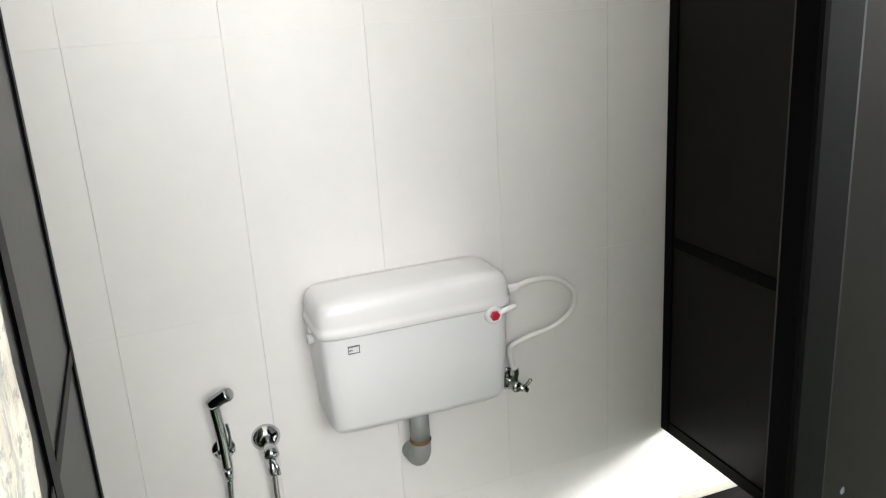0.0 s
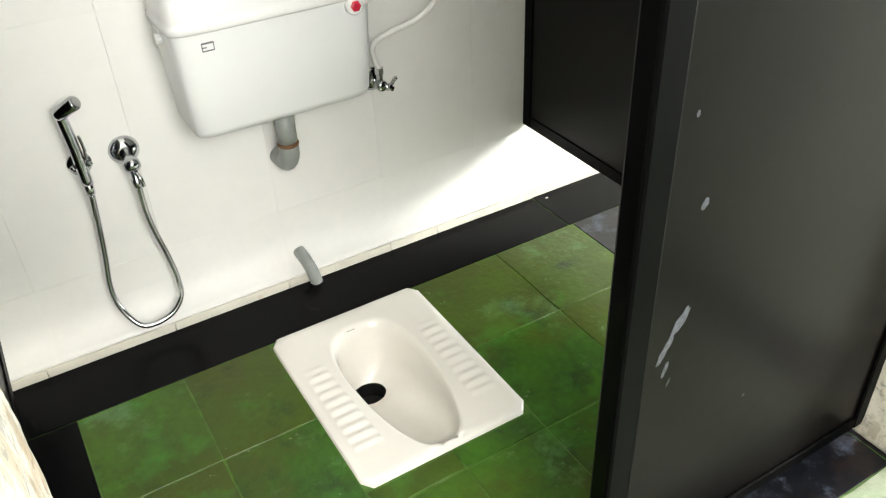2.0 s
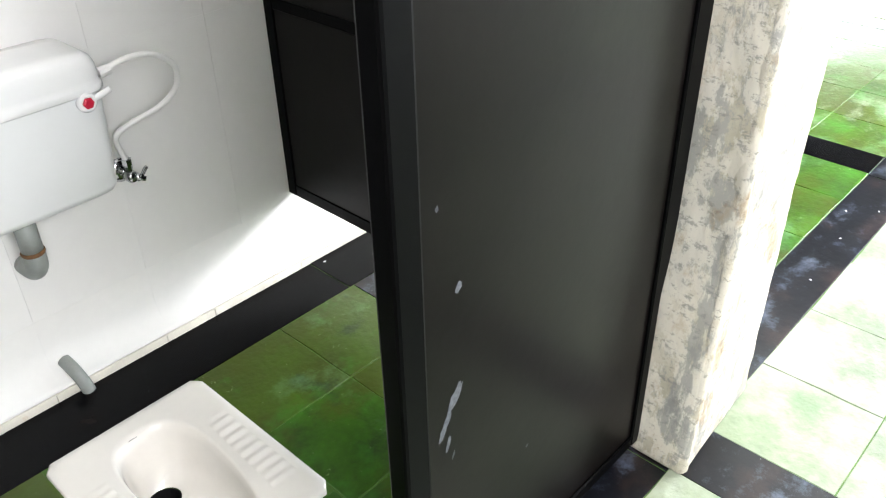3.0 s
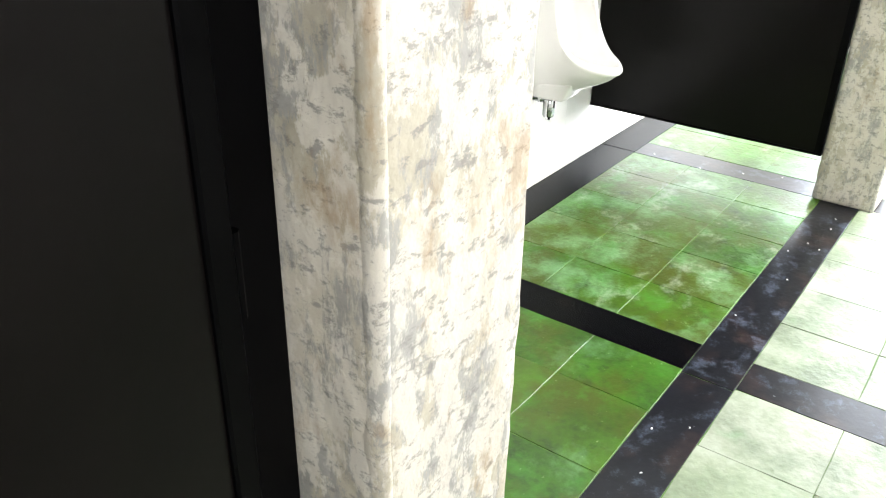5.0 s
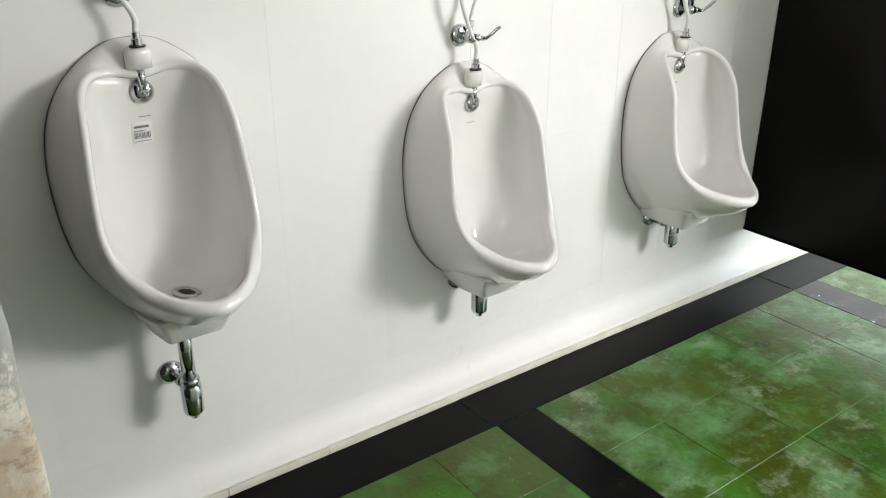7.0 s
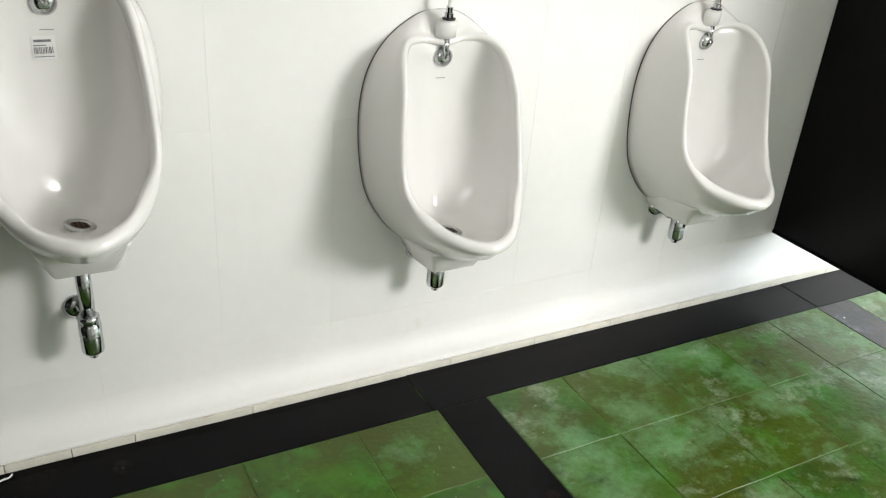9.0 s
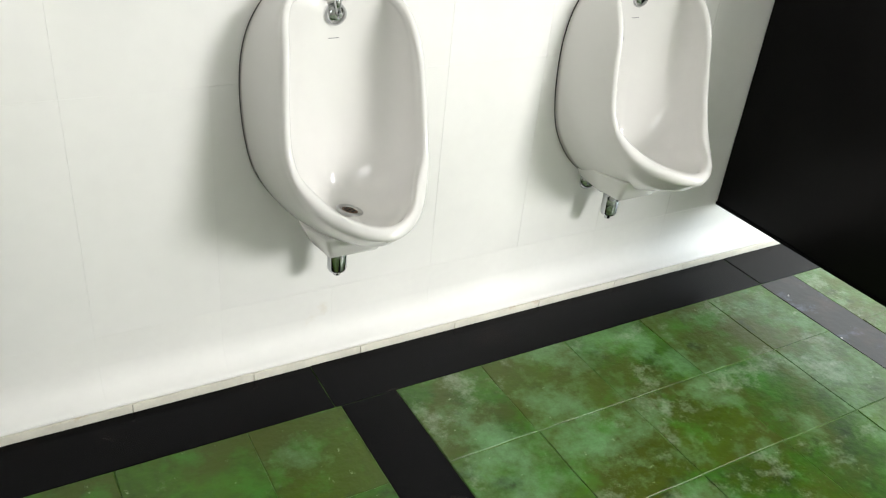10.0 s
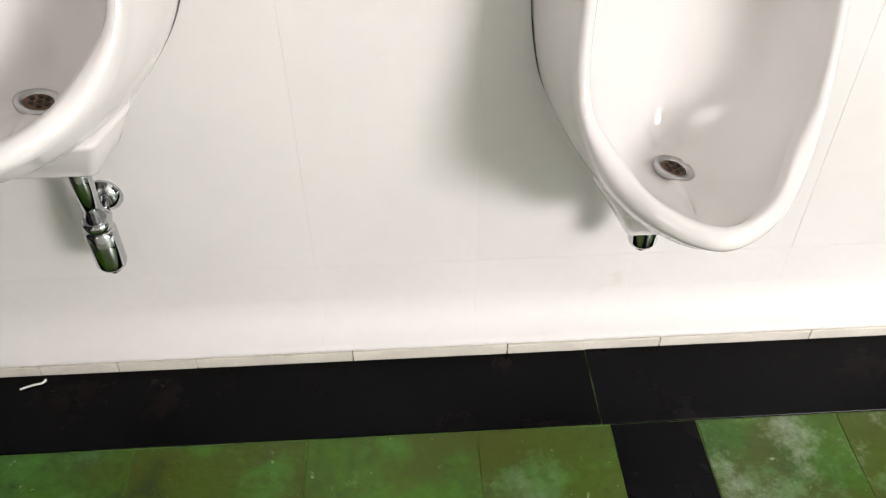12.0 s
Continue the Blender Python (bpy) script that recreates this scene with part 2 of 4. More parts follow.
def tube(points, r, n=12, bm=None, steps=8, ribs=0.0):
    bm = bm or bmesh.new()
    line = smooth_path(points, steps) if steps > 1 else [Vector(q) for q in points]
    rings, up = [], Vector((0.31, 0.2, 0.93))
    for k, c in enumerate(line):
        d = (line[min(k + 1, len(line) - 1)] - line[max(k - 1, 0)]).normalized()
        u = d.cross(up).normalized() if abs(d.dot(up)) < 0.97 else d.cross(Vector((1, 0, 0))).normalized()
        v = d.cross(u)
        up = v.cross(d) if v.length else up
        up = v if abs(d.dot(v)) < 0.5 else up
        rr = r * (1 + ribs * (k % 2))
        rings.append([bm.verts.new(c + rr * (math.cos(2 * math.pi * j / n) * u + math.sin(2 * math.pi * j / n) * v)) for j in range(n)])
    for a, b in zip(rings, rings[1:]):
        # match the nearest vertex so the tube does not twist
        off = min(range(n), key=lambda o: (a[0].co - b[o].co).length)
        flip = (a[1].co - b[(off + 1) % n].co).length > (a[1].co - b[(off - 1) % n].co).length
        for j in range(n):
            q = [(off + (-i if flip else i)) % n for i in (j, j + 1)]
            bm.faces.new((a[j], a[(j + 1) % n], b[q[1]], b[q[0]]))
    bm.faces.new(rings[0])
    bm.faces.new(rings[-1])
    return bm


def aim(place, direction):
    """A pose at place whose z axis points along direction."""
    return Matrix.Translation(place) @ Vector(direction).to_track_quat("Z", "Y").to_matrix().to_4x4()


def empty(name, place, label, category, group="", kind=""):
    ob = new(name)
    ob.empty_display_size = 0.05
    ob.location = place
    return tagged(ob, label, category, group, kind)


# ---- plan (metres): x along the tiled wall, y out of it, floor at 0 ----
WALL = 0.05
BAND0, FRONT0, FRONT1 = -0.194, -1.066, -1.224
LEFT_PART, PART_A, PART_B = 0.837, 2.289, 5.453
PAN = (1.366, 1.768, -0.715, -0.198)


def shell():
    wall = obj("wall_tiled", box(LEFT, END, WALL + 0.012, WALL + 0.2, -0.1, CEIL), WHITE_GROUT)
    tagged(wall, "white glazed tile wall behind the fittings", "wall", kind="structure")
    ceil = obj("ceiling", box(LEFT - 0.2, END + 0.2, BACK - 0.2, WALL + 0.2, CEIL, CEIL + 0.15), CEIL_PAINT)
    tagged(ceil, "plain white painted ceiling", "ceiling", kind="structure")
    bm = box(LEFT - 0.2, LEFT, BACK - 0.2, WALL + 0.2, -0.1, CEIL)
    tagged(obj("wall_west", bm, WALL_PAINT), "off-white painted end wall", "wall", kind="structure")
    # wall behind the walker, with two window openings
    bm = bmesh.new()
    xs = [LEFT] + [v for w in WIN_BACK for v in w[:2]] + [END]
    for a, b in zip(xs[::2], xs[1::2]):
        box(a, b, BACK - 0.2, BACK, -0.1, CEIL, bm=bm)
    for x0, x1, z0, z1 in WIN_BACK:
        box(x0, x1, BACK - 0.2, BACK, -0.1, z0, bm=bm)
        box(x0, x1, BACK - 0.2, BACK, z1, CEIL, bm=bm)
    tagged(obj("wall_south", bm, WALL_PAINT), "off-white painted wall with window openings", "wall", kind="structure")
    y0, y1, z0, z1 = WIN_END
    bm = bmesh.new()
    box(END, END + 0.2, BACK - 0.2, y0, -0.1, CEIL, bm=bm)
    box(END, END + 0.2, y1, WALL + 0.2, -0.1, CEIL, bm=bm)
    box(END, END + 0.2, y0, y1, -0.1, z0, bm=bm)
    box(END, END + 0.2, y0, y1, z1, CEIL, bm=bm)
    tagged(obj("wall_east", bm, WALL_PAINT), "off-white painted end wall with a wide doorway", "wall", kind="structure")
    px0, px1, py0, py1 = PAN
    bm = bmesh.new()
    for r in ((LEFT, px0 + 0.03, BACK, WALL + 0.1), (px1 - 0.03, END, BACK, WALL + 0.1), (px0 + 0.03, px1 - 0.03, BACK, py0 + 0.03), (px0 + 0.03, px1 - 0.03, py1 - 0.03, WALL + 0.1)):
        box(*r, -0.3, -0.0022, bm=bm)
    floor = obj("floor", bm, GREEN_GROUT)
    tagged(floor, "floor of worn green tiles with polished black stone bands", "floor", kind="structure")
    return wall, floor


wall, floor = shell()


def column(name, x0, x1, y0, label, foot=0.0, y1=-1.03):
    """A square plastered pillar with uneven edges; foot: how far its thick plaster spreads at the floor on one side."""
    bm = box(x0, x1, y0, y1, 0.0, CEIL, 0.010, 2)
    bmesh.ops.subdivide_edges(bm, edges=[e for e in bm.edges if e.calc_length() > 0.5], cuts=110, use_grid_fill=True)
    bmesh.ops.subdivide_edges(bm, edges=[e for e in bm.edges if abs(e.verts[0].co.z - e.verts[1].co.z) < 1e-4 and e.calc_length() > 0.1], cuts=12, use_grid_fill=True)
    for v in bm.verts:
        west = (x1 - v.co.x) / (x1 - x0)
        spread = foot * west * max(0.0, 1 - v.co.z / 0.62) ** 1.3
        south = (y1 - v.co.y) / (y1 - y0)
        v.co += Vector((-spread, -0.25 * spread * south, 0))
        if 0.01 < v.co.z < CEIL - 0.01:
            q = noise.noise_vector(v.co * 4.0) * 0.003 + noise.noise_vector(v.co * 19.0) * 0.0028 + noise.noise_vector(v.co * 47.0) * 0.0012
            v.co += Vector((q.x, q.y, 0))
    ob = obj(name, bm, PLASTER, True)
    return tagged(ob, label, "pillar", "plastered pillars")


first = column("pillar", 2.374, 2.640, -1.236, "square pillar of worn cream plaster with grey patches", 0.085)
ridge = bmesh.new()
rnd_r = random.Random(3)
cols = []
for i in range(140):
    z = 0.01 + (CEIL - 0.02) * i / 139
    sway = 0.004 * noise.noise(Vector((0, 0, z * 3))) + 0.003 * noise.noise(Vector((4, 0, z * 14)))
    spread = 0.085 * max(0.0, 1 - z / 0.62) ** 1.3
    cols.append([ridge.verts.new((2.374 + sway - 0.94 * spread + dx, -1.236 - 0.25 * spread + dy, z)) for dx, dy in ((0.003, 0.030), (-0.002, 0.014), (-0.002, 0.000), (0.008, -0.0025 - rnd_r.uniform(0, 0.0015)), (0.014, -0.003), (0.021, 0.004))])
for p, q in zip(cols, cols[1:]):
    for k in range(5):
        ridge.faces.new((p[k], p[k + 1], q[k + 1], q[k]))
part("plaster_ridge", ridge, PLASTER, first, "raised cream plaster seam", True)

column("pillar", 5.47, 5.85, -1.28, "square cream plastered pillar beside the dark partition")
column("pillar", 0.53, 0.911, -1.272, "square cream plastered pillar at the cubicle front")


def partition(x, label, x_sign, top=2.05, bottom=0.222):
    """A dark panel hung clear of the floor between the wall and a pillar: frame, mid rail and sunken panels."""
    ob = empty("partition", (x, 0, bottom), label, "partition", "dark partitions")
    y0, y1, t = -1.03, WALL - 0.002, 0.034
    h = top - bottom
    a, b = (0, t) if x_sign > 0 else (-t, 0)
    for lo, hi in ((y1 - 0.035, y1), (y0, y0 + 0.05), (-0.52, -0.455)):
        part("stile", box(a, b, lo, hi, 0, h, 0.002), FRAME_BLACK, ob)
    for lo, hi in ((0, 0.035), (0.545, 0.575), (h - 0.05, h)):
        for u, v in ((y0 + 0.05, -0.52), (-0.455, y1 - 0.035)):
            part("rail", box(a + 0.001, b - 0.001, u, v, lo, hi, 0.0015), FRAME_BLACK, ob)
    for lo, hi in ((0.035, 0.545), (0.575, h - 0.05)):
        for u, v in ((y0 + 0.05, -0.52), (-0.455, y1 - 0.035)):
            part("panel", box(a + 0.005, b - 0.005, u, v, lo, hi), PANEL, ob, "dark brown laminate panel")
    return ob


def flat_partition(x, label):
    ob = empty("partition", (x, 0, 0.199), label, "partition", "dark partitions")
    h = 1.9
    part("panel", box(0.004, 0.03, -1.0, WALL - 0.004, 0.012, h - 0.012), PANEL, ob)
    part("edge_trim", box(0, 0.034, -1.03, WALL - 0.002, 0, 0.012, 0.001), FRAME_BLACK, ob)
    part("edge_trim", box(0, 0.034, -1.03, WALL - 0.002, h - 0.012, h, 0.001), FRAME_BLACK, ob)
    part("stile", box(0, 0.034, -1.03, -1.0, 0.012, h - 0.012, 0.001), FRAME_BLACK, ob)
    return ob


partition(PART_A, "black framed cubicle partition hung above the floor", 1)
partition(LEFT_PART, "dark brown cubicle partition with a black frame", -1)
flat_partition(PART_B, "black urinal bay partition hung above the floor")


def cubicle_door():
    """The cubicle's front leaf: a black frame with a sunken dark panel."""
    x0, x1, y0, y1, z0, z1 = 1.595, 2.30, -1.14, -1.10, 0.028, 2.05
    ob = empty("cubicle_door", (x0, y0, z0), "dark laminate cubicle door in a black metal frame, scuffed", "door")
    w, t, h = x1 - x0, y1 - y0, z1 - z0
    part("stile", box(0, 0.050, 0, t, 0, h, 0.006, 2), FRAME_BLACK, ob)
    part("stile", box(w - 0.03, w, 0, t, 0, h, 0.003), FRAME_BLACK, ob)
    part("rail", box(0.050, w - 0.03, 0.001, t - 0.001, 0, 0.03, 0.003), FRAME_BLACK, ob)
    part("rail", box(0.050, w - 0.03, 0.001, t - 0.001, h - 0.05, h, 0.003), FRAME_BLACK, ob)
    part("panel", box(0.050, w - 0.03, 0.007, t - 0.007, 0.03, h - 0.05), PANEL_SHADED, ob, "dark brown laminate panel with pale scuffs")
    for u, z, sx, sz, tilt in ((0.118, 0.745, 0.007, 0.011, 20), (0.108, 0.555, 0.011, 0.036, 32), (0.086, 0.512, 0.009, 0.03, 28), (0.092, 0.47, 0.005, 0.02, 15), (0.29, 0.31, 0.005, 0.005, 0), (0.08, 0.88, 0.004, 0.006, 10), (0.103, 0.44, 0.003, 0.012, 20)):
        bm = bmesh.new()
        n = 14
        ring = [bm.verts.new((sx * math.cos(6.2832 * k / n) * random.uniform(0.5, 1), 0, sz * math.sin(6.2832 * k / n) * random.uniform(0.6, 1))) for k in range(n)]
        bm.faces.new(ring)
        part("scuff", bm, SCUFF, ob, "pale rubbed scuff", at=pose(u, 0.0066, z, 0, tilt, 0))
    jamb = empty("door_jamb", (2.302, -1.116, 0.0), "black metal door jamb fixed to the plastered pillar", "door jamb")
    part("post", box(0.004, 0.07, 0, 0.05, 0, 2.08, 0.002), FRAME_BLACK, jamb)
    for z in (0.12, h / 2, h - 0.2):
        bm = lathe([(0.007, 0), (0.007, 0.09)], 10, pose(w + 0.006, 0.012, z))
        part("hinge", bm, FRAME_BLACK, ob)
    return ob


cubicle_door()


def cistern():
    """Low-level plastic flushing cistern on the wall."""
    cx = 1.538
    ob = empty("flush_cistern", (cx, WALL, 0.533), "white plastic flushing cistern with a red push knob, wall hung", "cistern")
    # body narrows downward
    bm = bmesh.new()
    rings = []
    n = 32
    prof = [(0.188, 0.140, -0.010), (0.201, 0.155, -0.006), (0.209, 0.164, 0.010), (0.215, 0.171, 0.12), (0.220, 0.177, 0.225), (0.220, 0.177, 0.235)]
    for hw, dep, z in prof:
        ring = []
        for k in range(n):
            a = 2 * math.pi * (k + 0.5) / n
            c, s = math.cos(a), math.sin(a)
            e = 0.22
            x = hw * math.copysign(abs(c) ** e, c)
            y = -dep / 2 + dep / 2 * math.copysign(abs(s) ** e, s)
            ring.append(bm.verts.new((x, y, z)))
        rings.append(ring)
    for a, b in zip(rings, rings[1:]):
        for k in range(n):
            bm.faces.new((a[k], a[(k + 1) % n], b[(k + 1) % n], b[k]))
    bm.faces.new(rings[0])
    bm.faces.new(rings[-1])
    part("tank", bm, PLASTIC, ob, smooth=True)
    bm = bmesh.new()
    rings = []
    prof = [(0.222, 0.180, 0.228), (0.2265, 0.185, 0.232), (0.2265, 0.185, 0.245), (0.222, 0.181, 0.249), (0.223, 0.181, 0.258), (0.221, 0.179, 0.282), (0.215, 0.173, 0.297), (0.203, 0.161, 0.306), (0.12, 0.10, 0.311)]
    for hw, dep, z in prof:
        ring = []
        for k in range(n):
            a = 2 * math.pi * (k + 0.5) / n
            c, s = math.cos(a), math.sin(a)
            e = 0.25
            x = hw * math.copysign(abs(c) ** e, c)
            y = -0.0925 + dep / 2 * math.copysign(abs(s) ** e, s)
            ring.append(bm.verts.new((x, min(y, -0.002), z)))
        rings.append(ring)
    for a, b in zip(rings, rings[1:]):
        for k in range(n):
            bm.faces.new((a[k], a[(k + 1) % n], b[(k + 1) % n], b[k]))
    bm.faces.new(rings[0])
    bm.faces.new(rings[-1])
    part("lid", bm, LID_PLASTIC, ob, "smooth white plastic lid with a rounded rim", True)
    # push knob with its lever
    kx, kz = 1.711 - cx, 0.748 - 0.533
    knob = part("knob", lathe([(0.021, 0.0), (0.021, 0.010), (0.016, 0.016), (0.013, 0.014)], 24, aim((kx, -0.174, kz), (0, -1, 0))), LID_PLASTIC, ob, "white round flush knob", True)
    part("button", lathe([(0.012, 0.0), (0.012, 0.003), (0.008, 0.005)], 6, aim((kx, -0.188, kz), (0, -1, 0))), RED, knob, "red star button")
    part("lever", tube([(kx + 0.015, -0.182, kz + 0.002), (kx + 0.035, -0.184, kz + 0.008), (kx + 0.052, -0.184, kz + 0.013)], 0.0068, 10), LID_PLASTIC, knob, smooth=True)
    part("overflow_nut", lathe([(0.012, 0), (0.012, 0.012), (0.009, 0.014)], 12, aim((-0.218, -0.09, 0.205), (-1, 0, 0))), LID_PLASTIC, ob)
    # small printed mark, as plain bars
    for z, w, h in ((0.204, 0.026, 0.0035), (0.196, 0.010, 0.0022), (0.189, 0.025, 0.0018)):
        part("printed_mark", box(-0.163, -0.163 + w, -0.1765, -0.1745, z, z + h), INK, ob)
    for u in (-0.163, -0.139):
        part("printed_mark", box(u, u + 0.0016, -0.1765, -0.1745, 0.189, 0.204), INK, ob)
    return ob


cistern()


def flush_pipe():
    ob = empty("flush_pipe", (1.548, -0.035, 0.533), "grey plastic flush pipe with a rusty joint under the cistern", "pipe")
    part("neck", lathe([(0.020, -0.02), (0.020, 0.006)], 20), LID_PLASTIC, ob, "white neck", True)
    part("pipe", lathe([(0.0235, -0.105), (0.0235, -0.02)], 20), GREY_PVC, ob, smooth=True)
    part("joint_ring", lathe([(0.0245, -0.112), (0.026, -0.109), (0.026, -0.105), (0.0245, -0.102)], 20), RUST, ob, "rust-stained joint", True)
    part("elbow", tube([(0, 0, -0.105), (0, 0.004, -0.140), (0, 0.03, -0.168), (0, 0.085, -0.178)], 0.0245, 18), GREY_PVC, ob, smooth=True)
    for u in (-1, 1):
        part("screw", lathe([(0.004, 0), (0.004, 0.006)], 8, aim((u * 0.0225, -0.003, -0.03), (u, 0, 0))), RUST, ob)
    low = empty("floor_pipe", (1.551, 0.0, 0.0), "short grey plastic pipe from the wall into the floor", "pipe")
    part("pipe", tube([(0.002, 0.040, 0.066), (0.006, 0.006, 0.054), (0.012, -0.018, 0.026), (0.016, -0.028, -0.004)], 0.0165, 16), GREY_PVC, low, smooth=True)
    return ob


flush_pipe()


def angle_valve(place, label, side=1, up=True):
    """A chrome quarter-turn stop valve on its wall rose."""
    ob = empty("stop_valve", place, label, "valve", "chrome stop valves")
    part("rose", lathe([(0.031, 0.0), (0.030, 0.004), (0.020, 0.010), (0.013, 0.012)], 24, aim((0, 0, 0), (0, -1, 0))), CHROME, ob, smooth=True)
    part("body", lathe([(0.011, 0.008), (0.011, 0.03), (0.015, 0.034), (0.015, 0.058), (0.010, 0.064)], 20, aim((0, 0, 0), (0, -1, 0))), CHROME, ob, smooth=True)
    s = 1 if up else -1
    part("outlet", lathe([(0.009, 0.0), (0.009, 0.028), (0.012, 0.030), (0.012, 0.044), (0.008, 0.046)], 6, aim((0, -0.046, 0), (0, 0, s))), CHROME, ob)
    spindle = part("spindle", lathe([(0.010, 0), (0.010, 0.018), (0.0065, 0.022), (0.0065, 0.032)], 16, aim((side * 0.008, -0.05, 0), (side, -0.35, -0.15))), CHROME, ob, smooth=True)
    part("handle", tube([(side * 0.040, -0.062, -0.006), (side * 0.052, -0.072, 0.006), (side * 0.066, -0.080, 0.020), (side * 0.074, -0.084, 0.026)], 0.0048, 8), CHROME, spindle, smooth=True)
    return ob


angle_valve((1.82, WALL, 0.487), "chrome stop valve feeding the cistern", 0.35)


def feed_hose():
    ob = empty("supply_hose", (1.784, -0.06, 0.771), "white flexible hose curving from valve to cistern", "hose")
    part("hose", tube([(0.0, 0, 0), (0.055, -0.01, 0.016), (0.115, -0.012, 0.010), (0.166, -0.006, -0.030), (0.168, 0.005, -0.085), (0.125, 0.02, -0.125), (0.06, 0.035, -0.146), (0.022, 0.05, -0.170), (0.025, 0.060, -0.21), (0.040, 0.064, -0.255)], 0.0068, 12), HOSE_WHITE, ob, smooth=True)
    part("nut", lathe([(0.012, 0.0), (0.0125, 0.010), (0.0105, 0.026)], 10, aim((-0.004, 0, 0), (1, -0.05, 0.12))), HOSE_WHITE, ob)
    return ob


feed_hose()


def hand_spray():
    ob = empty("hand_spray", (1.102, WALL, 0.477), "chrome hand-held bidet spray hanging in its wall holder", "bidet spray")
    part("holder_plate", lathe([(0.027, 0), (0.026, 0.005), (0.012, 0.009)], 20, aim((0, 0, 0), (0, -1, 0))), CHROME, ob, smooth=True)
    bm = bmesh.new()
    for u in (-1, 1):
        tube([(u * 0.006, -0.006, 0.0), (u * 0.019, -0.026, 0.004), (u * 0.017, -0.048, 0.016)], 0.0058, 8, bm)
    part("holder_fork", bm, CHROME, ob, smooth=True)
    part("body", tube([(0.001, -0.040, -0.032), (-0.002, -0.044, 0.05), (-0.008, -0.050, 0.125), (-0.010, -0.052, 0.142)], 0.0125, 16), CHROME, ob, smooth=True)
    head = part("head", lathe([(0.013, -0.008), (0.0155, 0.0), (0.0155, 0.046), (0.0135, 0.049)], 20, aim((-0.010, -0.052, 0.142), (0.72, -0.45, 0.52))), CHROME, ob, smooth=True)
    part("spray_face", lathe([(0.0120, 0.0), (0.0120, 0.002)], 20, aim((-0.010 + 0.72 * 0.0495, -0.052 - 0.45 * 0.0495, 0.142 + 0.52 * 0.0495), (0.72, -0.45, 0.52))), STEEL, head)
    part("trigger", tube([(0.012, -0.050, 0.085), (0.015, -0.053, 0.055), (0.012, -0.051, 0.028)], 0.0032, 8), CHROME, ob, smooth=True)
    part("ferrule", lathe([(0.009, 0), (0.0105, 0.012), (0.0105, 0.03)], 12, aim((0.001, -0.040, -0.06), (0, 0, 1))), CHROME, ob, smooth=True)
    tap = empty("spray_valve", (1.199, WALL, 0.480), "chrome wall valve on a round rose feeding the spray hose", "valve")
    part("rose", lathe([(0.034, 0), (0.033, 0.004), (0.027, 0.012), (0.018, 0.017), (0.016, 0.018)], 28, aim((0, 0, 0), (0, -1, 0))), CHROME, tap, smooth=True)
    part("body", lathe([(0.015, 0.0), (0.015, 0.024), (0.0185, 0.028), (0.0185, 0.044), (0.012, 0.05)], 20, aim((0, -0.012, 0), (0.06, -0.8, -0.55))), CHROME, tap, smooth=True)
    part("outlet", lathe([(0.0085, 0), (0.0085, 0.02), (0.0115, 0.022), (0.0115, 0.036), (0.008, 0.05)], 12, aim((0.002, -0.046, -0.034), (0.02, 0.1, -1))), CHROME, tap, smooth=True)
    part("lever", tube([(0.004, -0.05, -0.036), (0.010, -0.06, -0.05), (0.012, -0.060, -0.068)], 0.0055, 8), CHROME, tap, smooth=True)
    hose = empty("spray_hose", (1.102, 0.008, 0.417), "ribbed chrome hose hanging in a loop down the wall", "hose")
    line = [(0.001, 0, 0), (-0.004, 0.004, -0.08), (-0.012, 0.010, -0.18), (-0.022, 0.010, -0.28), (-0.016, 0.0, -0.345), (0.008, -0.022, -0.395), (0.038, -0.03, -0.405), (0.082, -0.026, -0.395), (0.112, -0.016, -0.36), (0.118, -0.002, -0.31), (0.112, 0.006, -0.24), (0.100, 0.0, -0.16), (0.093, -0.004, -0.09), (0.093, -0.003, -0.01)]
    line = [(1.08 * x, y, 0.91 * z) for x, y, z in line]
    part("hose", tube(line, 0.0066, 10, steps=22, ribs=0.10), CHROME, hose, smooth=True)
    return ob


hand_spray()


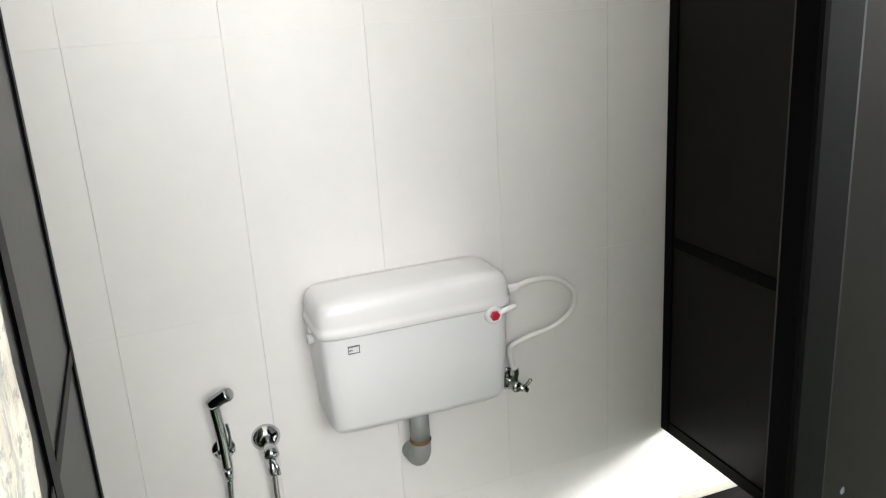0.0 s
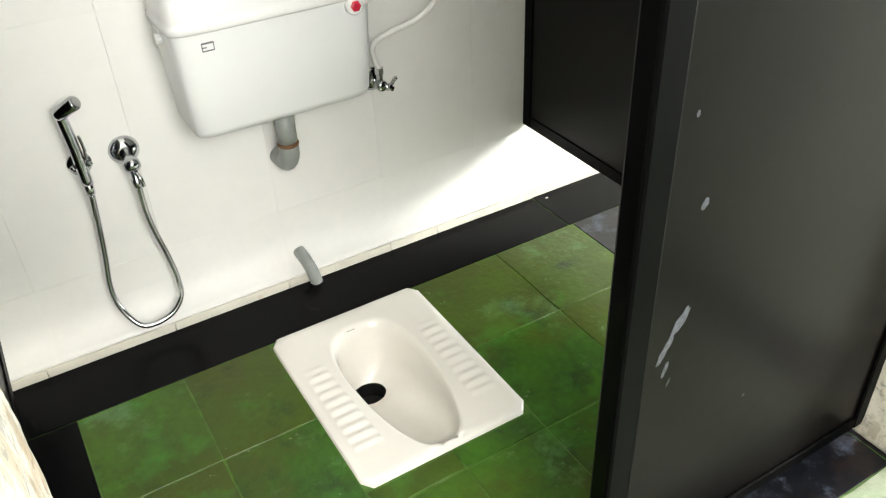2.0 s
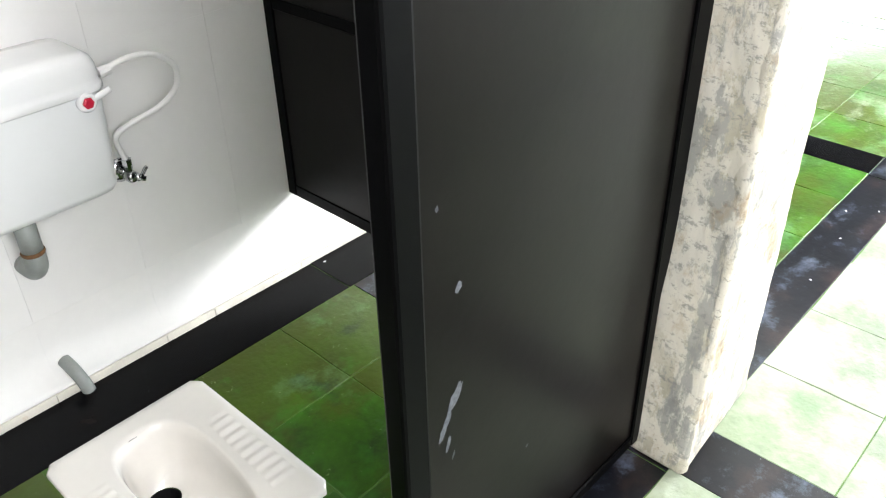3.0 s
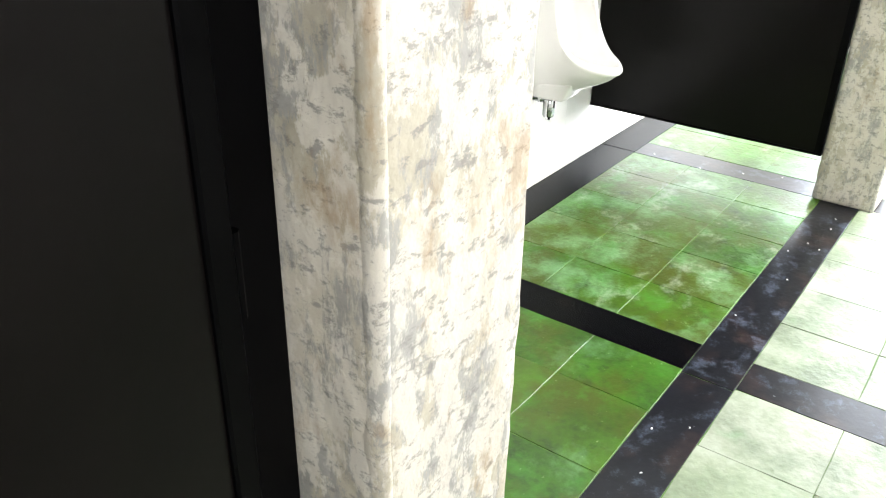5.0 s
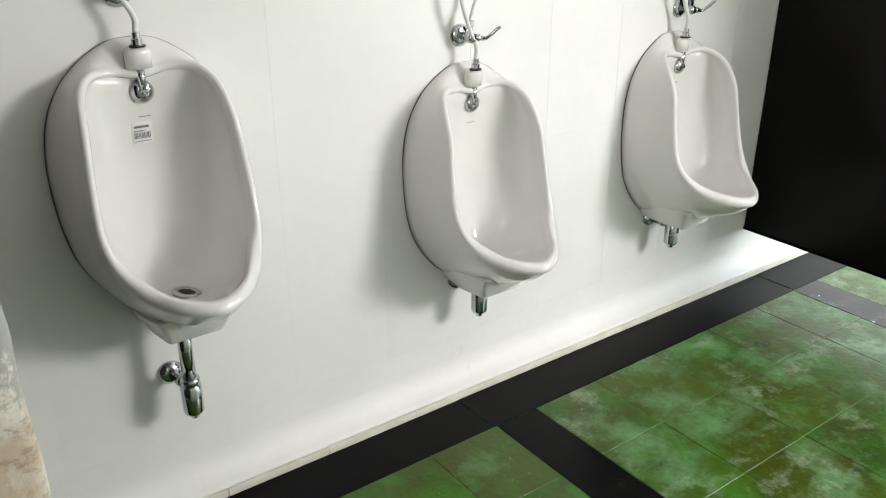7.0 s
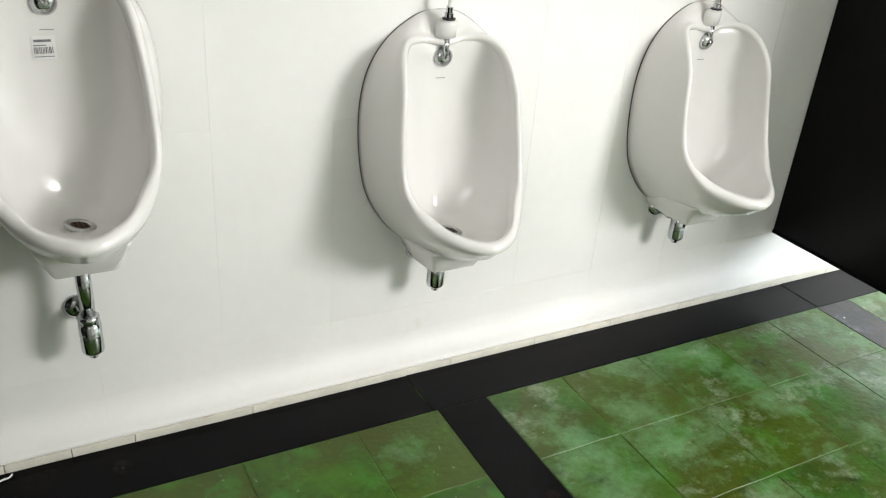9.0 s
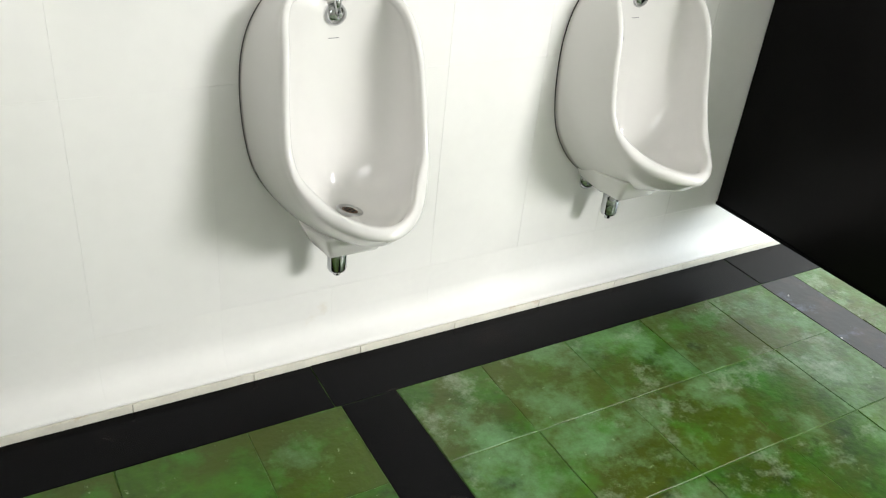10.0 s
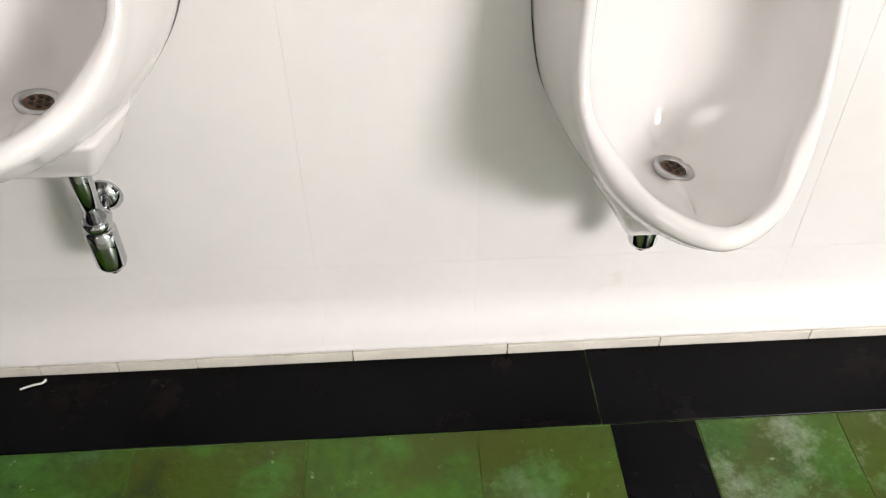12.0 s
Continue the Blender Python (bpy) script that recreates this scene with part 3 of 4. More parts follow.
def squat_pan():
    """Floor pan: a flat rim with ribbed treads round a sloping oval bowl."""
    x0, x1, y0, y1 = PAN
    cx, cy = (x0 + x1) / 2, (y0 + y1) / 2
    ob = empty("squat_toilet", (cx, cy, 0.0), "white ceramic squat pan with ribbed foot rests set in floor", "squat toilet")
    hw, hl, top = (x1 - x0) / 2, (y1 - y0) / 2, 0.012
    n = 64

    def outer(k, grow=0.0):
        a = 2 * math.pi * (k + 0.5) / n
        c, s = math.cos(a), math.sin(a)
        m = max(abs(c), abs(s))
        q = 1 / m
        return Vector(((hw + grow) * c * q, (hl + grow) * s * q, 0))

    def mouth(k, f=1.0):
        a = 2 * math.pi * (k + 0.5) / n
        c, s = math.cos(a), math.sin(a)
        half = 0.110 - 0.036 * (0.5 - 0.5 * s) ** 1.2
        return Vector((half * f * math.copysign(abs(c) ** 0.62, c), -0.022 + 0.212 * f * math.copysign(abs(s) ** 0.9, s), 0))

    bm = bmesh.new()
    hole = Vector((-0.015, 0.118, -0.15))
    rings = []
    for kind, f, z in (("o", 0.0, -0.03), ("o", 0.0, top - 0.004), ("o", -0.004, top), ("o", -0.018, top), ("m", 1.08, top + 0.001), ("m", 1.04, top), ("m", 1.0, top - 0.006), ("m", 0.96, top - 0.03)):
        rings.append([bm.verts.new((outer(k, f) if kind == "o" else mouth(k, f)) + Vector((0, 0, z))) for k in range(n)])
    for t in (0.15, 0.35, 0.55, 0.75, 0.9, 1.0):
        ring = []
        for k in range(n):
            a = 2 * math.pi * (k + 0.5) / n
            m0 = mouth(k, 0.94)
            h = hole + Vector((0.042 * math.cos(a), 0.036 * math.sin(a), 0))
            p = m0.lerp(h, t)
            # steep at the hooded end, a long slope at the other
            back = 0.5 + 0.5 * math.sin(a)
            p.z = -0.035 - 0.115 * (t ** (1.05 - 0.80 * back))
            ring.append(bm.verts.new(p))
        rings.append(ring)
    for a, b in zip(rings, rings[1:]):
        for k in range(n):
            bm.faces.new((a[k], a[(k + 1) % n], b[(k + 1) % n], b[k]))
    part("bowl", bm, PAN_CHINA, ob, smooth=True)
    part("outlet", lathe([(0.044, -0.16), (0.044, -0.28)], 24, pose(hole.x, hole.y, 0), cap=False), DARK_HOLE, ob, "near-black outlet tube")
    part("water", lathe([(0.043, -0.20), (0.0, -0.20)], 24, pose(hole.x, hole.y, 0), cap=False), DARK_HOLE, ob, "dark water in the outlet")
    for u in (-1, 1):
        bm = bmesh.new()
        rows, cols = 72, 6
        grid = []
        for i in range(rows + 1):
            y = 0.115 - 0.295 * i / rows
            ins = 0.124 - 0.014 * i / rows
            row = []
            for j in range(cols + 1):
                x = ins + (hw - 0.024 - ins) * j / cols
                edge = min(1, min(i, rows - i) / 5, min(j, cols - j) / 1.0)
                z = top + 0.0008 + edge * (0.0018 + 0.0017 * math.sin(2 * math.pi * i / 7.2))
                row.append(bm.verts.new((u * x, y, z)))
            grid.append(row)
        for r, q in zip(grid, grid[1:]):
            for j in range(cols):
                bm.faces.new((r[j], r[j + 1], q[j + 1], q[j]))
        part("foot_rest", bm, PAN_CHINA, ob, "ribbed ceramic tread", True)
    part("printed_mark", box(-0.05, -0.028, 0.182, 0.1835, top + 0.0015, top + 0.002), INK, ob, at=pose(0.02, 0.0, 0.0, 0, 0, 0))
    return ob


squat_pan()


def sstep(a, b, v):
    t = min(1, max(0, (v - a) / (b - a)))
    return t * t * (3 - 2 * t)


# half outline of a urinal from the top centre to the bottom centre, stage by stage:
# (half width, z) against the wall, (half width, depth, z) on the rim, inside half way, and on the inner centre line (depth, z)
URINAL_HALF = [
    ((0.000, 1.055), (0.000, 0.056, 0.990), (0.000, 0.040, 0.972), (0.037, 0.965)),
    ((0.060, 1.045), (0.055, 0.050, 0.998), (0.040, 0.040, 0.975), (0.037, 0.955)),
    ((0.133, 0.995), (0.112, 0.074, 0.996), (0.082, 0.050, 0.966), (0.036, 0.940)),
    ((0.180, 0.930), (0.147, 0.118, 0.960), (0.108, 0.056, 0.935), (0.035, 0.915)),
    ((0.203, 0.855), (0.161, 0.158, 0.888), (0.118, 0.062, 0.868), (0.034, 0.855)),
    ((0.209, 0.765), (0.169, 0.176, 0.790), (0.120, 0.068, 0.785), (0.033, 0.780)),
    ((0.200, 0.653), (0.171, 0.200, 0.690), (0.118, 0.086, 0.676), (0.036, 0.670)),
    ((0.174, 0.560), (0.156, 0.238, 0.626), (0.110, 0.120, 0.575), (0.056, 0.562)),
    ((0.114, 0.470), (0.121, 0.296, 0.578), (0.084, 0.178, 0.521), (0.100, 0.510)),
    ((0.043, 0.413), (0.068, 0.350, 0.556), (0.042, 0.252, 0.520), (0.190, 0.512)),
    ((0.000, 0.405), (0.000, 0.378, 0.548), (0.000, 0.305, 0.523), (0.250, 0.520)),
]


def urinal_body(reach=1.0):
    """Loops round the outline, from the wall over the rim and down into the bowl."""
    half = []
    for column_of in range(4):
        pts = [row[column_of] for row in URINAL_HALF]
        pts = [(p[0], 0.0, p[1]) if column_of == 0 else (0.0, p[0], p[1]) if column_of == 3 else p for p in pts]
        flip = [(-pts[k][0], pts[k][1], pts[k][2]) for k in (1, -2)]
        half.append(smooth_path([flip[0]] + pts + [flip[1]], 6)[6:6 * len(pts) + 1])
    count = len(half[0])
    bm = bmesh.new()
    rows = []
    for i in range(count):
        wall_p, rim, mid, end = (half[c][i] for c in range(4))
        low = sstep(0.66, 0.58, rim.z)
        # the way into the bowl, in the plane of the wall
        ahead, behind = half[1][min(i + 1, count - 1)], half[1][max(i - 1, 0)]
        d = Vector((ahead.x - behind.x, ahead.z - behind.z))
        d = d.normalized() if d.length > 1e-6 else Vector((1, 0))
        inn = Vector((d.y, -d.x))
        inn = -inn if inn.dot(Vector((-rim.x, 0.76 - rim.z))) < 0 else inn
        if i in (0, count - 1):
            inn = Vector((0, -1 if i == 0 else 1))
        line = [Vector((wall_p.x * 0.96, -0.004, wall_p.z + (0.006 if low else -0.006)))]
        for f in (0.0, 0.12, 0.28, 0.46, 0.64, 0.8, 0.91):
            g = f ** 1.9
            p = wall_p.lerp(rim, g)
            p.y = f * (rim.y - 0.010)
            p.z = wall_p.z + (rim.z - 0.012 * low - wall_p.z) * f ** (1.9 - 0.2 * low)
            line.append(p)
        wide = 1 + 0.75 * low
        for inset, back in ((-0.003, 0.0085), (0.0, 0.0035), (0.005, 0.0005), (0.010, 0.001), (0.0145, 0.0045), (0.0175, 0.011)):
            line.append(Vector((max(0.0, rim.x + inn.x * inset * wide), rim.y - back * wide, rim.z + inn.y * inset * wide)))
        edge = line[-1]
        edge_n = edge.copy()
        for t in (0.10, 0.2, 0.32, 0.45, 0.58, 0.7, 0.82, 0.92, 1.0):
            a, b, c = 2 * (t - 0.5) * (t - 1), 4 * t * (1 - t), 2 * t * (t - 0.5)
            p = edge_n * a + mid * b + end * c
            line.append(Vector((max(0.0, p.x) if t < 1 else 0.0, p.y, p.z)))
        rows.append(line)
    n = len(rows[0])
    for side in (-1, 1):
        grid = [[bm.verts.new((side * p.x, -p.y * reach, p.z)) for p in line] for line in rows]
        for r, q in zip(grid, grid[1:]):
            for j in range(n - 1):
                bm.faces.new((r[j], r[j + 1], q[j + 1], q[j]))
    bmesh.ops.remove_doubles(bm, verts=bm.verts, dist=0.0002)
    bmesh.ops.dissolve_degenerate(bm, edges=bm.edges, dist=0.0001)
    return bm


def urinal_foot():
    """The wedge under the bowl, flat below, that carries the outlet."""
    bm = bmesh.new()
    low = [(-0.066, 0.0), (-0.074, -0.10), (-0.062, -0.185), (0.062, -0.185), (0.074, -0.10), (0.066, 0.0)]
    high = [(-0.100, 0.0), (-0.118, -0.13), (-0.092, -0.235), (0.092, -0.235), (0.118, -0.13), (0.100, 0.0)]
    a = [bm.verts.new((x, y, 0.408)) for x, y in low]
    b = [bm.verts.new((x, y, 0.488 if y > -0.2 else 0.494)) for x, y in high]
    for k in range(6):
        bm.faces.new((a[k], a[(k + 1) % 6], b[(k + 1) % 6], b[k]))
    bm.faces.new(a)
    bm.faces.new(b)
    bmesh.ops.bevel(bm, geom=bm.edges[:], offset=0.011, segments=3, affect="EDGES", profile=0.5)
    return bm


def urinal(cx, label, sticker=False, lift=0.0, reach=1.0):
    ob = empty("urinal", (cx, WALL, lift), label, "urinal", "urinals on the tiled wall")
    bm = urinal_body(reach)
    tree = BVHTree.FromBMesh(bm)
    spot, up = tree.ray_cast(Vector((0.004, -0.142, 0.75)), Vector((0, 0, -1)))[:2]
    up = up if up.z > 0 else -up

    def panel_y(x, z):
        return tree.ray_cast(Vector((x, -0.3, z)), Vector((0, 1, 0)))[0].y

    body = part("bowl", bm, CERAMIC, ob, smooth=True)
    # added black ring: draws the shaded gap between urinal and wall
    bm = bmesh.new()
    edge = smooth_path([(row[0][0], 0.0, row[0][1]) for row in URINAL_HALF], 6)
    ring = [Vector((p.x * 1.004, 0, p.z)) for p in edge] + [Vector((-p.x * 1.004, 0, p.z)) for p in edge[-2:0:-1]]
    rings = [[bm.verts.new((p.x, y, p.z)) for p in ring] for y in (0.0, -0.004)]
    for k in range(len(ring)):
        bm.faces.new((rings[0][k], rings[0][(k + 1) % len(ring)], rings[1][(k + 1) % len(ring)], rings[1][k]))
    bm.faces.new(rings[1])
    part("shadow_gap", bm, RUBBER_AND_GAP, ob, "black ring drawing the shadow gap at the wall")
    part("foot", urinal_foot(), CERAMIC, body, smooth=True)
    part("inlet_boss", lathe([(0.022, -0.01), (0.022, 0.022), (0.020, 0.029), (0.016, 0.033), (0.008, 0.034)], 28, aim((0, -0.044, 1.006), (0, -0.10, 1)) @ Matrix.Diagonal((1.3, 0.85, 1, 1))), CERAMIC, body, smooth=True)
    drain = part("drain", lathe([(0.031, -0.004), (0.033, 0.0025), (0.029, 0.0048), (0.0205, 0.002), (0.020, -0.004)], 28, aim(spot, up), cap=False), STEEL, ob, "chrome waste grating, brown stained", True)
    part("grate", lathe([(0.0205, -0.003), (0.0195, 0.0015), (0.0, 0.0022)], 24, aim(spot, up), cap=False), RUST_STEEL, drain, "rust-brown perforated cup")
    # near-black discs on the grate, painted as the shade inside its holes
    bm = bmesh.new()
    m = aim(spot, up)
    for k in range(7):
        r = 0.0 if k == 6 else 0.0115
        lathe([(0.0036, 0.0020), (0.0036, 0.0034)], 10, m @ pose(r * math.cos(k * math.pi / 3), r * math.sin(k * math.pi / 3), 0), bm)
    part("grate_hole_shade", bm, DARK_HOLE, drain)
    # chrome spreader inside, fed through the top
    py = panel_y(0, 0.944)
    sp = part("spreader", lathe([(0.026, -0.002), (0.025, 0.007), (0.017, 0.015), (0.006, 0.017)], 24, aim((0, py, 0.944), (0, -1, -0.1))), CHROME, ob, smooth=True)
    part("spreader_pipe", lathe([(0.0085, 0.0), (0.0085, 0.05)], 14, aim((0, py - 0.014, 0.948), (0, 0, 1))), CHROME, sp, smooth=True)
    part("spreader_screw", lathe([(0.006, 0), (0.006, 0.008), (0.004, 0.010)], 10, aim((0.003, py - 0.015, 0.946), (0, -1, 0))), CHROME, sp)
    # fittings above
    nut = part("inlet_nut", lathe([(0.011, 0.0), (0.0115, 0.012), (0.0085, 0.014), (0.0085, 0.026)], 12, aim((0, -0.055, 1.044), (0, 0, 1))), CHROME, ob)
    part("washer", lathe([(0.0165, 0), (0.0165, 0.004)], 18, aim((0, -0.055, 1.040), (0, 0, 1))), RUBBER_AND_GAP, nut)
    # makers' mark as a plain bar
    y = panel_y(0, 0.889)
    part("printed_mark", box(-0.014, 0.012, y - 0.0012, y - 0.0006, 0.889, 0.8905), INK, ob)
    if sticker:
        y = panel_y(-0.01, 0.85) - 0.002
        st = part("sticker", box(-0.032, 0.012, y - 0.0007, y, 0.832, 0.878), PAPER, ob, "small white barcode sticker")
        part("printed_mark", box(-0.028, 0.004, y - 0.0013, y - 0.0009, 0.866, 0.871), INK, st)
        part("printed_mark", box(-0.029, -0.006, y - 0.0013, y - 0.0009, 0.8585, 0.8605), INK, st)
        x = -0.029
        while x < 0.007:
            w = random.uniform(0.0006, 0.0022)
            part("bar", box(x, x + w, y - 0.0013, y - 0.0009, 0.843, 0.856), INK, st)
            x += w + random.uniform(0.0007, 0.0018)
        part("printed_mark", box(-0.029, 0.007, y - 0.0013, y - 0.0009, 0.836, 0.8375), INK, st)
    if reach > 1:
        part("tape_scrap", box(-0.006, 0.006, -0.001, 0.001, -0.010, 0.010, 0.0005), INK, ob, "small dark scrap of tape on the rim", at=pose(-0.134, -0.150, 0.868, 0, 25, 40))
    # chrome bottle trap on a wall rose
    trap = empty("bottle_trap", (cx - 0.004, WALL, 0.424), "chrome bottle trap below the urinal", "trap", "chrome bottle traps")
    part("tailpipe", lathe([(0.0165, 0.0), (0.0165, 0.03 + lift)], 18, aim((0, -0.095, -0.03), (0, 0, 1))), CHROME, trap, smooth=True)
    part("collar", lathe([(0.019, 0), (0.0235, 0.003), (0.0235, 0.015), (0.019, 0.018)], 20, aim((0, -0.095, -0.026), (0, 0, 1))), CHROME, trap, smooth=True)
    part("cup", lathe([(0.006, -0.122), (0.010, -0.121), (0.011, -0.113), (0.0225, -0.107), (0.0250, -0.100), (0.0250, -0.032), (0.0195, -0.026)], 24, pose(0, -0.095, 0)), CHROME, trap, smooth=True)
    part("outlet", lathe([(0.0125, 0.0), (0.0125, 0.03), (0.016, 0.032), (0.016, 0.046), (0.012, 0.048), (0.012, 0.09)], 18, aim((0, -0.095, -0.036), (-0.2, 1, 0.0))), CHROME, trap, smooth=True)
    part("rose", lathe([(0.032, 0), (0.031, 0.004), (0.022, 0.014), (0.014, 0.017)], 24, aim((-0.018, 0, -0.036), (0, -1, 0))), CHROME, trap, smooth=True)
    return ob


URINALS = (3.100, 3.992, 4.872)
urinal(URINALS[0], "white ceramic wall urinal with a barcode sticker inside", True, 0.155)
urinal(URINALS[1], "white ceramic wall urinal with a chrome spreader")
urinal(URINALS[2], "white ceramic wall urinal next to the dark partition", reach=1.06)
for x, dx in zip(URINALS, (-0.012, -0.014, 0.020)):
    angle_valve((x + dx, WALL, 1.127 if x > 3.5 else 1.30), "chrome stop valve with a white hose above a urinal", 1)
    h = empty("supply_hose", (x, -0.005, 1.073 if x > 3.5 else 1.228), "white flexible hose looping from valve to urinal inlet", "hose", "urinal hoses")
    top = 0.05
    part("hose", tube([(0, 0, -0.003), (0, -0.002, 0.03), (-0.03, -0.004, 0.09), (-0.055, 0.0, 0.19), (-0.03, 0.005, 0.30), (0.03, 0.008, 0.33), (0.05, 0.008, 0.26), (0.02 + dx, 0.009, top + 0.10), (dx, 0.009, top + 0.045)], 0.0062, 12), HOSE_WHITE, h, smooth=True)

# ---- pieces of floor and wall ----


def slab_mesh(w, d, h=0.03, bev=0.0011, chip=0.0015, seed=0):
    """A tile, its upper edges eased and a little uneven."""
    rnd = random.Random(seed)
    bm = bmesh.new()
    pts = []
    m = 4
    for i in range(m):
        pts.append((-w / 2 + w * i / m, -d / 2))
    for i in range(m):
        pts.append((w / 2, -d / 2 + d * i / m))
    for i in range(m):
        pts.append((w / 2 - w * i / m, d / 2))
    for i in range(m):
        pts.append((-w / 2, d / 2 - d * i / m))
    pts = [(x + rnd.uniform(-chip, chip), y + rnd.uniform(-chip, chip)) for x, y in pts]
    low = [bm.verts.new((x, y, -h)) for x, y in pts]
    mid = [bm.verts.new((x, y, -bev)) for x, y in pts]
    top = [bm.verts.new((x * (1 - 2 * bev / w), y * (1 - 2 * bev / d), 0)) for x, y in pts]
    k = len(pts)
    for a, b in ((low, mid), (mid, top)):
        for i in range(k):
            bm.faces.new((a[i], a[(i + 1) % k], b[(i + 1) % k], b[i]))
    bm.faces.new(top)
    bmesh.ops.recalc_face_normals(bm, faces=bm.faces)
    return bm


cache = {}


def piece(name, x0, x1, y0, y1, mat, gap=0.0026, chip=0.0015, tilt=0.25, lift=0.0008):
    w, d = round(x1 - x0 - gap, 3), round(y1 - y0 - gap, 3)
    key = (name, w, d, random.randrange(3))
    if key not in cache:
        me = bpy.data.meshes.new(name)
        bm = slab_mesh(w, d, chip=chip, seed=len(cache))
        bm.to_mesh(me)
        bm.free()
        me.materials.append(mat)
        cache[key] = me
    ob = new(name, cache[key])
    ob.parent = floor
    ob.matrix_basis = pose((x0 + x1) / 2, (y0 + y1) / 2, random.uniform(-lift, lift), random.uniform(-tilt, tilt), random.uniform(-tilt, tilt), 0)
    return ob


def cell(xs, ys, skip=None, mat=GREEN):
    for a, b in zip(xs, xs[1:]):
        for d, c in zip(ys, ys[1:]):
            if skip and a < skip[1] - 0.01 and b > skip[0] + 0.01 and c < skip[3] - 0.01 and d > skip[2] + 0.01:
                # cut the tile along the pan's front edge
                if c < skip[2] - 0.02:
                    piece("tile", a, b, c, skip[2] - 0.003, GREEN)
                continue
            piece("tile" if mat is GREEN else "dusty_tile" if mat is GREEN_DUSTY else "pale_tile", a, b, c, d, mat)


ROWS_Y = [BAND0, -0.481, -0.774, FRONT0]
BANDS_X = [(0.765, 0.913), (2.299, 2.463), (3.944, 4.103), (5.494, 5.66), (7.2, 7.37)]
cell([0.913, 1.152, 1.366, 1.567, 1.768, 2.03, 2.299], ROWS_Y, PAN)
cell([2.463, 2.776, 3.083, 3.391, 3.699, 3.944], ROWS_Y)
cell([4.103, 4.364, 4.655, 4.946, 5.24, 5.494], ROWS_Y, None, GREEN_DUSTY)
cell([5.66, 5.96, 6.27, 6.58, 6.89, 7.2], ROWS_Y, None, GREEN_DUSTY)
cell([-0.78, -0.47, -0.16, 0.15, 0.46, 0.765], ROWS_Y)
FRONT_Y = [FRONT1, -1.52, -1.82, -2.12, -2.42, -2.72, -3.02, BACK]
prev = LEFT
for b0, b1 in BANDS_X + [(END, END)]:
    k = max(1, round((b0 - prev) / 0.3))
    cell([prev + (b0 - prev) * i / k for i in range(k + 1)], FRONT_Y, None, DAYLIT_GREEN)
    prev = b1


def band(x0, x1, y0, y1, gap=0.002, mat=BLACK_STONE):
    piece("stone_slab" if mat is BLACK_STONE else "worn_slab", x0, x1, y0, y1, mat, gap, 0.0006, 0.06, 0.0004)


edges = [LEFT, 0.80, 2.285, 3.930, 5.50, 7.25, END]
for a, b in zip(edges, edges[1:]):
    band(a, b, BAND0, -0.0135)
    band(a, b, FRONT1, FRONT0, mat=WORN_SHEEN_STONE)
for b0, b1 in BANDS_X:
    band(b0, b1, FRONT0, BAND0, mat=WORN_SHEEN_STONE if b0 > 5 or 2 < b0 < 3 else BLACK_STONE)
    for c, d in ((-2.2, FRONT1), (BACK, -2.2)):
        band(b0, b1, c, d, mat=WORN_SHEEN_STONE)


